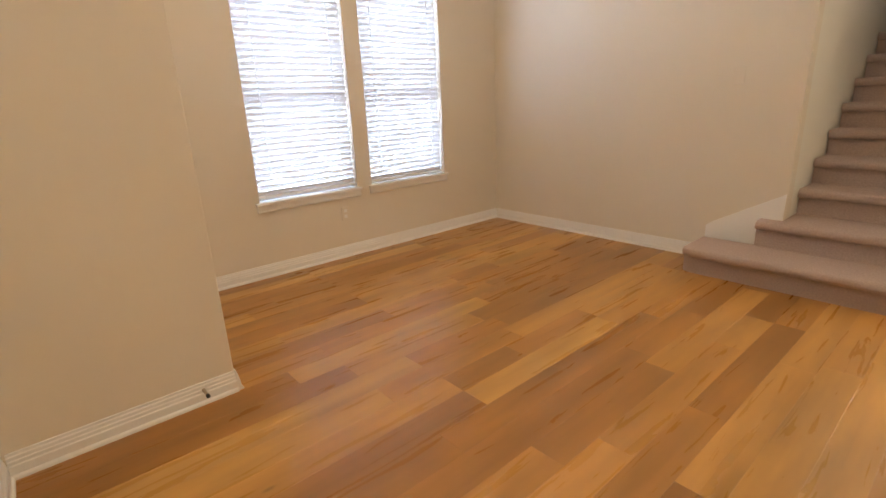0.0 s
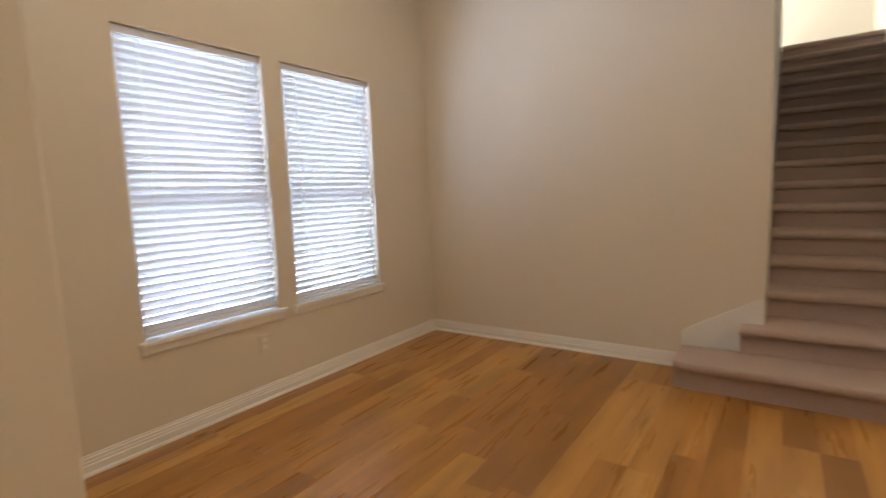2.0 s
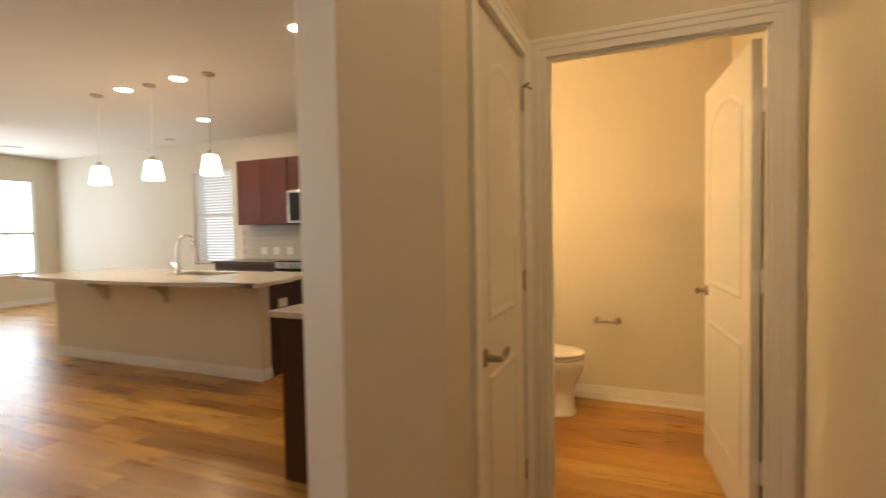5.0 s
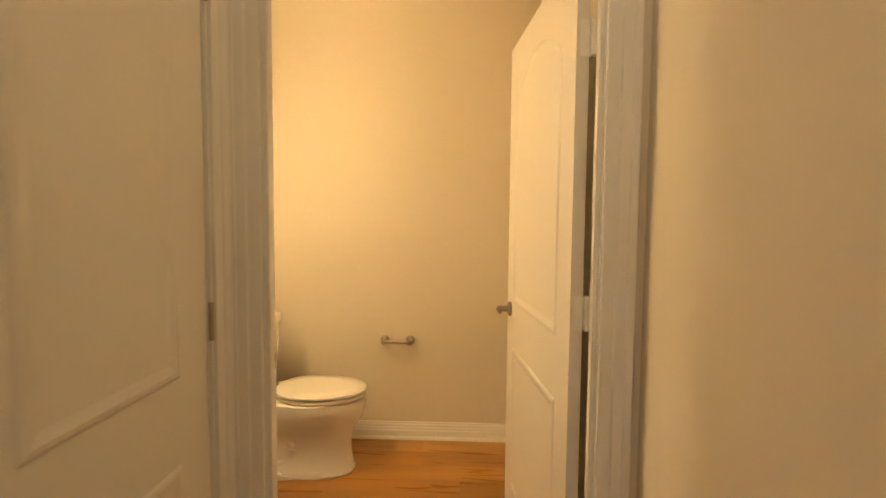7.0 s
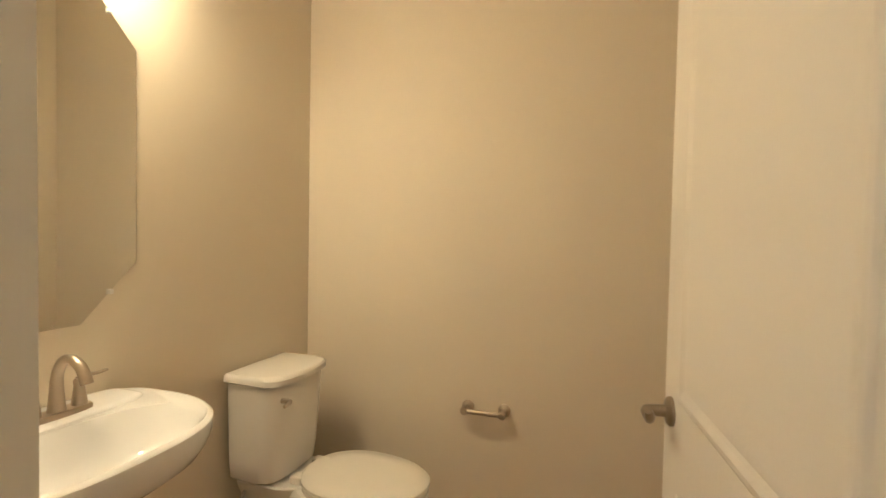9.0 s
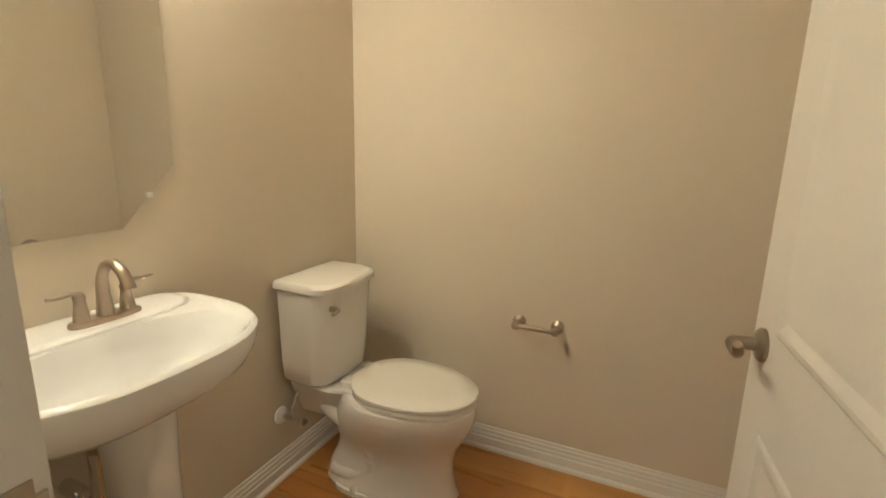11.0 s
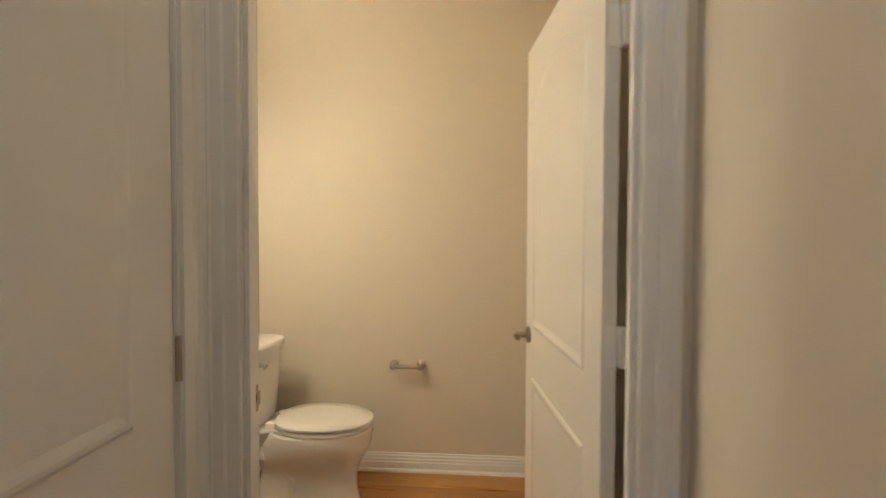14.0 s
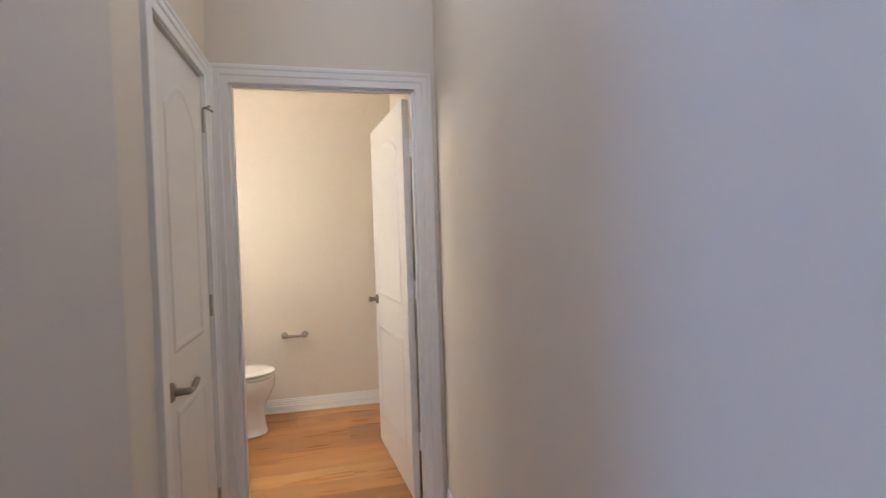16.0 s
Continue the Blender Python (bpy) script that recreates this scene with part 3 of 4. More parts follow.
part("stop_arm", tube([(0.607, -0.010, 1.909), (0.628, -0.026, 1.909), (0.645, -0.034, 1.906)], 0.0045, 8), LEVERM, pin, "", True)
for px, py in ((0.566, -0.040), (0.645, -0.034)):
    part("stop_pad", lathe([(0.005, -0.004), (0.0065, 0.0), (0.005, 0.004)], 12, (px, py, 1.906)), LEVERM, pin, "", True)

# ---- stairs ----
RISE, RUN = 0.1875, 0.28
nose = lambda k: 3.88 if k == 1 else 4.215 if k == 2 else 4.57 + RUN * (k - 3)
stairs = thing("staircase", "brown-taupe carpeted staircase with rounded nosings", "staircase", (4.2, 0.14, 0))


def carpet_step(k):
    x0, top = nose(k), RISE * k
    x1 = nose(k + 1) + 0.06
    y0, y1 = {1: (-0.68, 1.13), 2: (-0.355, 0.775)}.get(k, (-0.355, 0.635))
    z0 = 0.0 if k < 3 else top - RISE - 0.02
    r = 0.028
    prof = [(x0 + 0.042, z0), (x0 + 0.042, top - 0.064)]
    prof += [(x0 + r + r * math.cos(a), top - r - 0.004 + (r + 0.004) * math.sin(a)) for a in [radians(d) for d in (235, 205, 180, 150, 120, 95)]]
    prof += [(x1, top), (x1, z0)]
    if k > 1:
        bm = prism(prof, "y", y0, y1)
        return bm
    # the bottom step has rounded free ends
    rings = []
    for y, inset_x in ((y0, 0.075), (y0 + 0.012, 0.045), (y0 + 0.035, 0.018), (y0 + 0.07, 0.0), (y1 - 0.07, 0.0), (y1 - 0.035, 0.01), (y1 - 0.004, 0.03)):
        rings.append([((x + inset_x if x < x0 + 0.1 else x), y, z) for x, z in prof])
    return loft(rings)


for k in range(1, 17):
    o = part("step", carpet_step(k), CARPET, None, smooth=True)
    o.parent = stairs
    o.matrix_parent_inverse = stairs.matrix_world.inverted()
tagged(part("skirt_board", prism([(1.14, 0.0), (1.14, 0.27), (1.10, 0.30), (0.645, 0.56), (0.645, 0.0)], "x", XS - 0.016, XS), TRIM), "painted skirt board where stairs meet the wall", "skirt board")
tagged(part("stair_skirt", prism([(4.25, 0.16), (5.22, 0.16 + 0.67 * 0.97), (9.0, 0.16 + 0.67 * 4.75), (9.0, 0.44 + 0.67 * 4.75), (4.25, 0.44)], "y", -0.36, -0.346), TRIM), "white skirt board along the stair treads", "skirt board")
tagged(part("knee_wall_cap", prism([(4.19, knee_top(4.19)), (5.22, knee_top(5.22)), (5.22, knee_top(5.22) + 0.03), (4.19, knee_top(4.19) + 0.03)], "y", -0.495, -0.345), TRIM), "white cap on the sloping knee wall", "wall cap")


def balustrade():
    t = thing("stair_rail", "dark stained newel post and handrail with slim white balusters", "stair rail", (4.22, -0.43, RISE))
    inv = t.matrix_world.inverted()
    made = []
    bm = bmesh.new()
    x, y, z = 4.215, -0.43, RISE
    add_box(bm, x - 0.045, x + 0.045, y - 0.045, y + 0.045, z, z + 0.36, 0.004)
    lathe([(0.044, 0.36), (0.046, 0.372), (0.030, 0.385), (0.040, 0.40), (0.041, 0.44), (0.030, 0.47), (0.027, 0.49), (0.033, 0.53), (0.034, 0.60), (0.027, 0.70), (0.024, 0.76), (0.031, 0.785), (0.025, 0.80), (0.043, 0.825)], 20, (x, y, z), bm)
    add_box(bm, x - 0.045, x + 0.045, y - 0.045, y + 0.045, z + 0.822, z + 1.10, 0.004)
    lathe([(0.045, 1.10), (0.058, 1.106), (0.058, 1.118), (0.045, 1.124), (0.046, 1.14), (0.036, 1.165), (0.0, 1.178)], 20, (x, y, z), bm, True, False)
    made.append(part("newel_post", bm, DARKWOOD, None, "dark stained turned newel post", True))

    def rail(points, label):
        prof = [(-0.024, -0.026), (0.024, -0.026), (0.026, -0.008), (0.032, 0.004), (0.030, 0.020), (0.016, 0.031), (-0.016, 0.031), (-0.030, 0.020), (-0.032, 0.004), (-0.026, -0.008)]
        rings = [[(px, py + u, pz + v) for u, v in prof] for px, py, pz in points]
        return part("handrail", loft(rings), DARKWOOD, None, label, True)

    made.append(rail([(4.25, -0.43, 1.34), (5.17, -0.43, 1.97), (5.218, -0.43, 1.985)], "dark stained sloping handrail"))
    b = part("handrail", boxes((5.14, 5.20, -0.46, -0.27, 1.965, 2.015), bevel=0.008), DARKWOOD, None, "dark stained rail return at the wall end")
    made.append(b)
    made.append(rail([(5.15, -0.30, 1.985), (5.20, -0.30, 2.0), (8.45, -0.30, 4.18)], "dark stained wall-mounted handrail"))
    for i in range(8):
        bx = 4.35 + 0.108 * i
        zr = 1.34 + 0.685 * (bx - 4.25) - 0.03
        zk = knee_top(bx) + 0.02
        bm = bmesh.new()
        add_box(bm, bx - 0.015, bx + 0.015, -0.445, -0.415, zk, zk + 0.10)
        lathe([(0.015, zk + 0.10), (0.010, zk + 0.13), (0.013, zk + 0.2), (0.009, zr - 0.08), (0.008, zr)], 10, (bx, -0.43, 0), bm)
        made.append(part("baluster", bm, TRIM, None, "slim white turned baluster", True))
    for bx in (5.6, 6.8, 8.0):
        zr = 2.0 + 0.67 * (bx - 5.2)
        made.append(part("rail_bracket", tube([(bx, -0.358, zr - 0.07), (bx, -0.33, zr - 0.075), (bx, -0.305, zr - 0.05), (bx, -0.30, zr - 0.024)], 0.007, 8), NICKEL, None, "brushed nickel rail bracket", True))
    for o in made:
        o.parent = t
        o.matrix_parent_inverse = inv


balustrade()

# ---- kitchen ----
ZC = 0.90
IX0, IX1, IY0, IY1 = 3.76, 6.70, -3.34, -2.68


def island():
    t = thing("kitchen_island", "painted kitchen island with corbels and dark cabinet end", "kitchen island", (5.2, -3.0, 0))
    inv = t.matrix_world.inverted()
    made = [part("knee_panel", boxes((IX0, IX1, IY1 - 0.12, IY1, 0, ZC - 0.035)), PAINT, None, "painted drywall island front"),
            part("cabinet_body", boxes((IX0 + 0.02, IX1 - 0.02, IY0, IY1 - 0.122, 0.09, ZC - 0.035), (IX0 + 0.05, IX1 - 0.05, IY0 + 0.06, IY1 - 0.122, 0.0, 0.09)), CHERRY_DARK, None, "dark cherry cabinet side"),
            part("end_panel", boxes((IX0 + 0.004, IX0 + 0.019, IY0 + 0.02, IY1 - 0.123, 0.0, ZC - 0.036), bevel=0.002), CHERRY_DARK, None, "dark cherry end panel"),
            part("outlet_plate", boxes((IX0 - 0.003, IX0 + 0.004, -3.03, -2.91, 0.62, 0.70), bevel=0.002), PLATE, None, "white outlet plate")]
    for a, b, out in (((IX0 - 0.016, IY1, 0), (IX1, IY1, 0), (0, 1, 0)), ((IX0, IY1 - 0.12, 0), (IX0, IY1, 0), (-1, 0, 0))):
        made.append(part("baseboard_trim", sweep(BASE, a, b, out), TRIM))
    for cx in (5.82, 4.92):
        prof = [(IY1, 0.845), (IY1 + 0.20, 0.845), (IY1 + 0.20, 0.815), (IY1 + 0.13, 0.79), (IY1 + 0.075, 0.73), (IY1 + 0.05, 0.66), (IY1, 0.64)]
        made.append(part("corbel", prism(prof, "x", cx - 0.03, cx + 0.03), PAINT, None, "painted scrolled corbel"))
    for i in range(5):
        x = IX0 + 0.06 + i * 0.57
        made.append(part("cabinet_door", boxes((x, x + 0.55, IY0 - 0.02, IY0 - 0.001, 0.11, ZC - 0.05), bevel=0.003), CHERRY_DARK))
    for o in made:
        o.parent = t
        o.matrix_parent_inverse = inv


island()
edge = [(IX0 - 0.30 + 0.05, -2.36)] + [(IX0 - 0.25 + (IX1 + 0.15 - IX0 + 0.25) * u, -2.42 + 0.17 * math.sin(math.pi * u) ** 0.7) for u in [i / 14 for i in range(15)]] + [(IX1 + 0.15, -3.40), (IX0 - 0.12, -3.40)]
SX0, SX1, SY0, SY1 = 4.55, 5.25, -3.26, -2.90
ct = thing("island_countertop", "speckled beige granite island countertop with bowed edge", "countertop", (5.2, -2.9, ZC))
inv = ct.matrix_world.inverted()
front = [p for p in edge if p[1] > -3.0]
slabs = bmesh.new()
prism(front + [(IX1 + 0.15, SY1), (IX0 - 0.2, SY1)], "z", ZC - 0.032, ZC, slabs)
add_box(slabs, IX0 - 0.12, SX0, -3.40, SY1, ZC - 0.032, ZC)
add_box(slabs, SX1, IX1 + 0.15, -3.40, SY1, ZC - 0.032, ZC)
add_box(slabs, SX0, SX1, -3.40, SY0, ZC - 0.032, ZC)
o = part("slab", slabs, GRANITE)
o.parent, o.matrix_parent_inverse = ct, inv
sink_k = tagged(part("kitchen_sink", boxes((SX0, SX1, SY0, SY1, ZC - 0.22, ZC - 0.21), (SX0 - 0.008, SX0, SY0, SY1, ZC - 0.22, ZC - 0.033), (SX1, SX1 + 0.008, SY0, SY1, ZC - 0.22, ZC - 0.033), (SX0, SX1, SY1, SY1 + 0.008, ZC - 0.22, ZC - 0.033), (SX0, SX1, SY0 - 0.008, SY0, ZC - 0.22, ZC - 0.033)), DARKSTONE), "dark undermount kitchen sink in the island", "sink")
kf = thing("kitchen_faucet", "chrome gooseneck faucet on the island countertop", "faucet", (4.98, -2.86, ZC))
part("base", lathe([(0.028, 0), (0.028, 0.006), (0.022, 0.012), (0.02, 0.09), (0.015, 0.1)], 16), CHROME, kf, "", True)
part("spout", tube([(0, 0, 0.09), (0, 0, 0.30), (0, -0.02, 0.36), (0, -0.08, 0.40), (0, -0.15, 0.385), (0, -0.18, 0.33), (0, -0.185, 0.27)], [0.013] * 5 + [0.015, 0.017], 12), CHROME, kf, "", True)
part("lever", tube([(0.02, 0, 0.07), (0.05, 0, 0.10), (0.09, 0, 0.13)], [0.008, 0.007, 0.005], 8), CHROME, kf, "", True)


def shaker(t, x0, x1, z0, z1, y, mat, out=1, knob=None):
    """A framed cabinet door on the face y, under the cabinet t (world coordinates)."""
    inv = t.matrix_world.inverted()
    d = part("cabinet_door", boxes((x0, x1, min(y, y + out * 0.012), max(y, y + out * 0.012), z0, z1)), mat)
    bm = bmesh.new()
    for lot in ((x0, x0 + 0.06, z0, z1), (x1 - 0.06, x1, z0, z1), (x0 + 0.06, x1 - 0.06, z0, z0 + 0.06), (x0 + 0.06, x1 - 0.06, z1 - 0.06, z1)):
        add_box(bm, lot[0], lot[1], min(y + out * 0.012, y + out * 0.02), max(y + out * 0.012, y + out * 0.02), lot[2], lot[3], 0.002)
    f = part("door_frame", bm, mat)
    d.parent, d.matrix_parent_inverse = t, inv
    f.parent = d
    return d


def cabinet(name, label, x0, x1, y0, y1, z0, z1, doors, mat, toe=False, drawer=False):
    t = thing(name, label, "cabinet", ((x0 + x1) / 2, (y0 + y1) / 2, z0))
    lots = [(x0, x1, y0, y1, z0 + (0.10 if toe else 0), z1)]
    if toe:
        lots.append((x0 + 0.004, x1 - 0.004, y0, y1 - 0.07, z0, z0 + 0.10))
    o = part("body", boxes(*lots), mat)
    o.parent, o.matrix_parent_inverse = t, t.matrix_world.inverted()
    w = (x1 - x0) / doors
    for i in range(doors):
        a, b = x0 + i * w + 0.006, x0 + (i + 1) * w - 0.006
        zb = z0 + (0.12 if toe else 0.008)
        zt = z1 - 0.008
        if drawer:
            shaker(t, a, b, zt - 0.15, zt, y1, mat)
            zt -= 0.16
        shaker(t, a, b, zb, zt, y1, mat)
    return t


YKW = -5.47
for x0, x1, n in ((5.52, 6.50, 2), (3.75, 4.72, 2), (2.75, 3.74, 2)):
    cabinet("wall_cabinet", "cherry-stained upper kitchen cabinet on the wall", x0, x1, YKW, -5.14, 1.44, 2.43, n, CHERRY)
cabinet("wall_cabinet", "short cherry-stained cabinet above the microwave", 4.74, 5.50, YKW, -5.14, 1.935, 2.43, 2, CHERRY)
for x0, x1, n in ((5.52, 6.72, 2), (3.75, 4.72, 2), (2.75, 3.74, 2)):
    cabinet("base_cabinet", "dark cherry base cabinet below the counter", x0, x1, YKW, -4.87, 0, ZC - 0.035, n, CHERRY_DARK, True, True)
tagged(part("kitchen_counter", boxes((5.51, 6.76, YKW, -4.83, ZC - 0.033, ZC), bevel=0.004), DARKSTONE), "dark granite counter along the kitchen wall", "countertop")
tagged(part("kitchen_counter", boxes((2.74, 4.73, YKW, -4.83, ZC - 0.033, ZC), bevel=0.004), DARKSTONE), "dark granite counter beside the range", "countertop")
bs = structure("backsplash", boxes((2.74, 6.76, YKW, YKW + 0.004, ZC, 1.438)), GROUT, "beige tile backsplash on the kitchen wall", "backsplash")
tile_bm = boxes((-0.0745, 0.0745, 0, 0.006, -0.0365, 0.0365), bevel=0.0012)
tile = part("tile", tile_bm, TILE, bs)
tile.location = (6.68, YKW + 0.004, ZC + 0.04)
for r in range(7):
    for c in range(14):
        if r == 0 and c == 0:
            continue
        o = new("tile", tile.data)
        o.parent = bs
        o.location = (6.68 - 0.152 * c - (0.076 if r % 2 else 0), YKW + 0.004, ZC + 0.04 + r * 0.0765)
for ox in (6.3, 6.05, 5.78):
    w = thing("wall_outlet", "white outlet plate on the backsplash", "outlet", (ox, YKW + 0.012, 1.03))
    part("plate", boxes((-0.058, 0.058, 0, 0.006, -0.058, 0.058), bevel=0.002), PLATE, w)
    for dz in (-0.022, 0.022):
        part("socket", boxes((-0.016, 0.016, 0.006, 0.008, dz - 0.014, dz + 0.014), bevel=0.001), PLATE, w)

mw = thing("microwave", "stainless over-range microwave with black glass door", "microwave", (5.12, -5.27, 1.455))
part("body", boxes((-0.378, 0.378, -0.20, 0.16, 0, 0.47), bevel=0.004), STEEL, mw)
part("door", boxes((-0.20, 0.376, 0.162, 0.185, 0.03, 0.44), bevel=0.004), BLACKG, mw)
part("frame", boxes((-0.376, 0.376, 0.162, 0.19, 0.442, 0.47), (-0.376, 0.376, 0.162, 0.19, 0.0, 0.028), (0.33, 0.376, 0.186, 0.192, 0.03, 0.44), bevel=0.003), STEEL, mw, "stainless trim")
part("control_panel", boxes((-0.376, -0.205, 0.162, 0.186, 0.03, 0.44), bevel=0.002), BLACK, mw)
part("handle", tube([(-0.18, 0.19, 0.07), (-0.18, 0.225, 0.09), (-0.18, 0.225, 0.38), (-0.18, 0.19, 0.40)], 0.009, 10), STEEL, mw, "", True)

rg = thing("kitchen_range", "black and stainless electric range against the wall", "range", (5.12, -5.14, 0))
part("body", boxes((-0.378, 0.378, -0.32, 0.32, 0.03, ZC), bevel=0.004), BLACK, rg)
part("cooktop", boxes((-0.38, 0.38, -0.30, 0.335, ZC, ZC + 0.018), bevel=0.004), BLACKG, rg, "black glass cooktop")
part("backguard", boxes((-0.38, 0.38, -0.32, -0.25, ZC + 0.019, ZC + 0.31), bevel=0.006), BLACK, rg)
part("display", boxes((-0.34, 0.34, -0.25, -0.245, ZC + 0.14, ZC + 0.28), bevel=0.002), BLACKG, rg)
part("oven_door", boxes((-0.372, 0.372, 0.322, 0.352, 0.20, ZC - 0.10), bevel=0.005), BLACKG, rg)
part("control_strip", boxes((-0.378, 0.378, 0.322, 0.345, ZC - 0.09, ZC - 0.004), bevel=0.004), STEEL, rg, "stainless front strip")
part("handle", tube([(-0.32, 0.35, ZC - 0.14), (-0.32, 0.39, ZC - 0.14), (0.32, 0.39, ZC - 0.14), (0.32, 0.35, ZC - 0.14)], 0.011, 10), STEEL, rg, "", True)
part("drawer", boxes((-0.372, 0.372, 0.322, 0.348, 0.04, 0.185), bevel=0.004), BLACK, rg)
for bx, by in ((-0.2, 0.16), (0.2, 0.16), (-0.2, -0.1), (0.2, -0.1)):
    part("burner_ring", lathe([(0.085, 0.0185), (0.09, 0.0188), (0.09, 0.0192), (0.085, 0.0192)], 28, (bx, by, ZC), None, False, False), RUBBER, rg)

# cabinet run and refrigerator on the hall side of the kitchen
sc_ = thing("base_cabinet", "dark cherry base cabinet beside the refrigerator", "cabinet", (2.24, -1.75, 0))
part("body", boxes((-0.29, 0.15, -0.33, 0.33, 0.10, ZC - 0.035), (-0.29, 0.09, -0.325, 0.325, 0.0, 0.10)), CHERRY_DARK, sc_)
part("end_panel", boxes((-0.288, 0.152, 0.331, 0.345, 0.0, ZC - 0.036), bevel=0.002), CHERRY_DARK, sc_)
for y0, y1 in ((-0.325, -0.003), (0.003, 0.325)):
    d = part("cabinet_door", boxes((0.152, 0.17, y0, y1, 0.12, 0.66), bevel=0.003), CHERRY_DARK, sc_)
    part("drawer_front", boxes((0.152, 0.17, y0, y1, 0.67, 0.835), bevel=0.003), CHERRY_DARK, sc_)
tagged(part("side_counter", boxes((1.951, 2.45, -2.10, -1.37, ZC - 0.033, ZC), bevel=0.005), GRANITE), "speckled granite counter on the side cabinet", "countertop")
fr = thing("refrigerator", "tall stainless steel refrigerator beside the side cabinet", "refrigerator", (2.32, -2.62, 0))
part("body", boxes((-0.36, 0.30, -0.45, 0.45, 0.03, 1.76), bevel=0.006), STEEL, fr)
part("freezer_door", boxes((0.302, 0.36, -0.448, -0.06, 0.06, 1.755), bevel=0.008), STEEL, fr)
part("fridge_door", boxes((0.302, 0.36, -0.054, 0.448, 0.06, 1.755), bevel=0.008), STEEL, fr)
for y in (-0.10, -0.014):
    part("handle", tube([(0.36, y, 0.6), (0.40, y, 0.62), (0.40, y, 1.45), (0.36, y, 1.47)], 0.011, 10), STEEL, fr, "", True)
part("grille", boxes((-0.34, 0.30, -0.44, 0.44, 0.0, 0.03)), BLACK, fr)


# ---- ceiling fixtures ----
def pendant(x, y):
    t = thing("pendant_lamp", "frosted glass pendant lamp lit above the island", "pendant lamp", (x, y, H1), group="pendants above the island")
    part("canopy", lathe([(0.062, 0), (0.062, -0.012), (0.05, -0.022), (0.012, -0.028)], 24), NICKEL, t, "brushed nickel canopy", True)
    part("stem", lathe([(0.003, -0.028), (0.003, -0.735)], 8), ROD, t, "", True)
    part("socket_cap", lathe([(0.012, -0.735), (0.026, -0.745), (0.03, -0.782), (0.054, -0.79)], 20, cap1=False), NICKEL, t, "", True)
    part("shade", lathe([(0.0, -0.786), (0.052, -0.787), (0.066, -0.80), (0.097, -0.985), (0.093, -0.985), (0.062, -0.80)], 28, cap0=False, cap1=False), SHADE, t, "lit frosted glass shade", True)
    return t


first = pendant(6.26, -2.94)
for x in (5.40, 4.57):
    copy_thing(first, pose(x, -2.94, H1))


def downlight(x, y, z, mat, label, group):
    t = thing("recessed_light", label, "recessed light", (x, y, z), group=group)
    part("trim_ring", lathe([(0.068, 0.0), (0.068, -0.002), (0.092, -0.006), (0.098, -0.004), (0.098, 0)], 32, cap0=False, cap1=False), TRIM, t, "white trim ring", True)
    part("lens", lathe([(0.0, -0.0025), (0.067, -0.0025)], 32, cap0=False, cap1=False), mat, t, "glowing lens")
    return t


first = downlight(5.81, -2.94, H1, DOWN, "lit round recessed light in the kitchen ceiling", "recessed kitchen lights")
for x, y in ((4.97, -2.93), (6.21, -4.3), (3.09, -2.48)):
    copy_thing(first, pose(x, y, H1))
# four invented downlights in the unseen high ceiling brighten the front room walls
first = downlight(1.3, 0.6, H2, FILL_FRONT, "unseen recessed fill light added above the front room", "recessed front room lights")
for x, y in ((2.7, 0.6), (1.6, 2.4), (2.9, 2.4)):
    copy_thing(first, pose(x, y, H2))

# fixture out of view, inferred from the warm light on the hall casings
downlight(0.47, -0.75, H1, DOWN_HALL, "unseen lit recessed light assumed in the hall ceiling", "")

vent = thing("ceiling_vent", "small louvred vent in the kitchen ceiling", "ceiling vent", (3.65, -3.36, H1))
part("frame", boxes((-0.16, -0.14, -0.09, 0.09, -0.008, 0), (0.14, 0.16, -0.09, 0.09, -0.008, 0), (-0.14, 0.14, -0.09, -0.07, -0.008, 0), (-0.14, 0.14, 0.07, 0.09, -0.008, 0)), TRIM, vent)
for i in range(7):
    part("slat", boxes((-0.14, 0.14, -0.066 + i * 0.02, -0.056 + i * 0.02, -0.007, -0.001)), TRIM, vent)
sd = thing("smoke_detector", "round white smoke detector on the ceiling", "smoke detector", (7.8, -5.02, H1))
part("housing", lathe([(0.07, 0), (0.07, -0.02), (0.055, -0.035), (0.0, -0.036)], 24, cap1=False), PLATE, sd, "", True)

fan = thing("ceiling_fan", "grey ceiling fan with a lit light kit", "ceiling fan", (9.3, -3.0, H1))
part("canopy", lathe([(0.075, 0), (0.07, -0.03), (0.03, -0.06), (0.015, -0.065)], 24), NICKEL, fan, "", True)
part("downrod", lathe([(0.012, -0.06), (0.012, -0.17)], 10), NICKEL, fan, "", True)
part("motor_housing", lathe([(0.03, -0.16), (0.09, -0.175), (0.125, -0.21), (0.125, -0.26), (0.09, -0.29), (0.06, -0.32), (0.06, -0.36)], 28), NICKEL, fan, "brushed nickel motor housing", True)
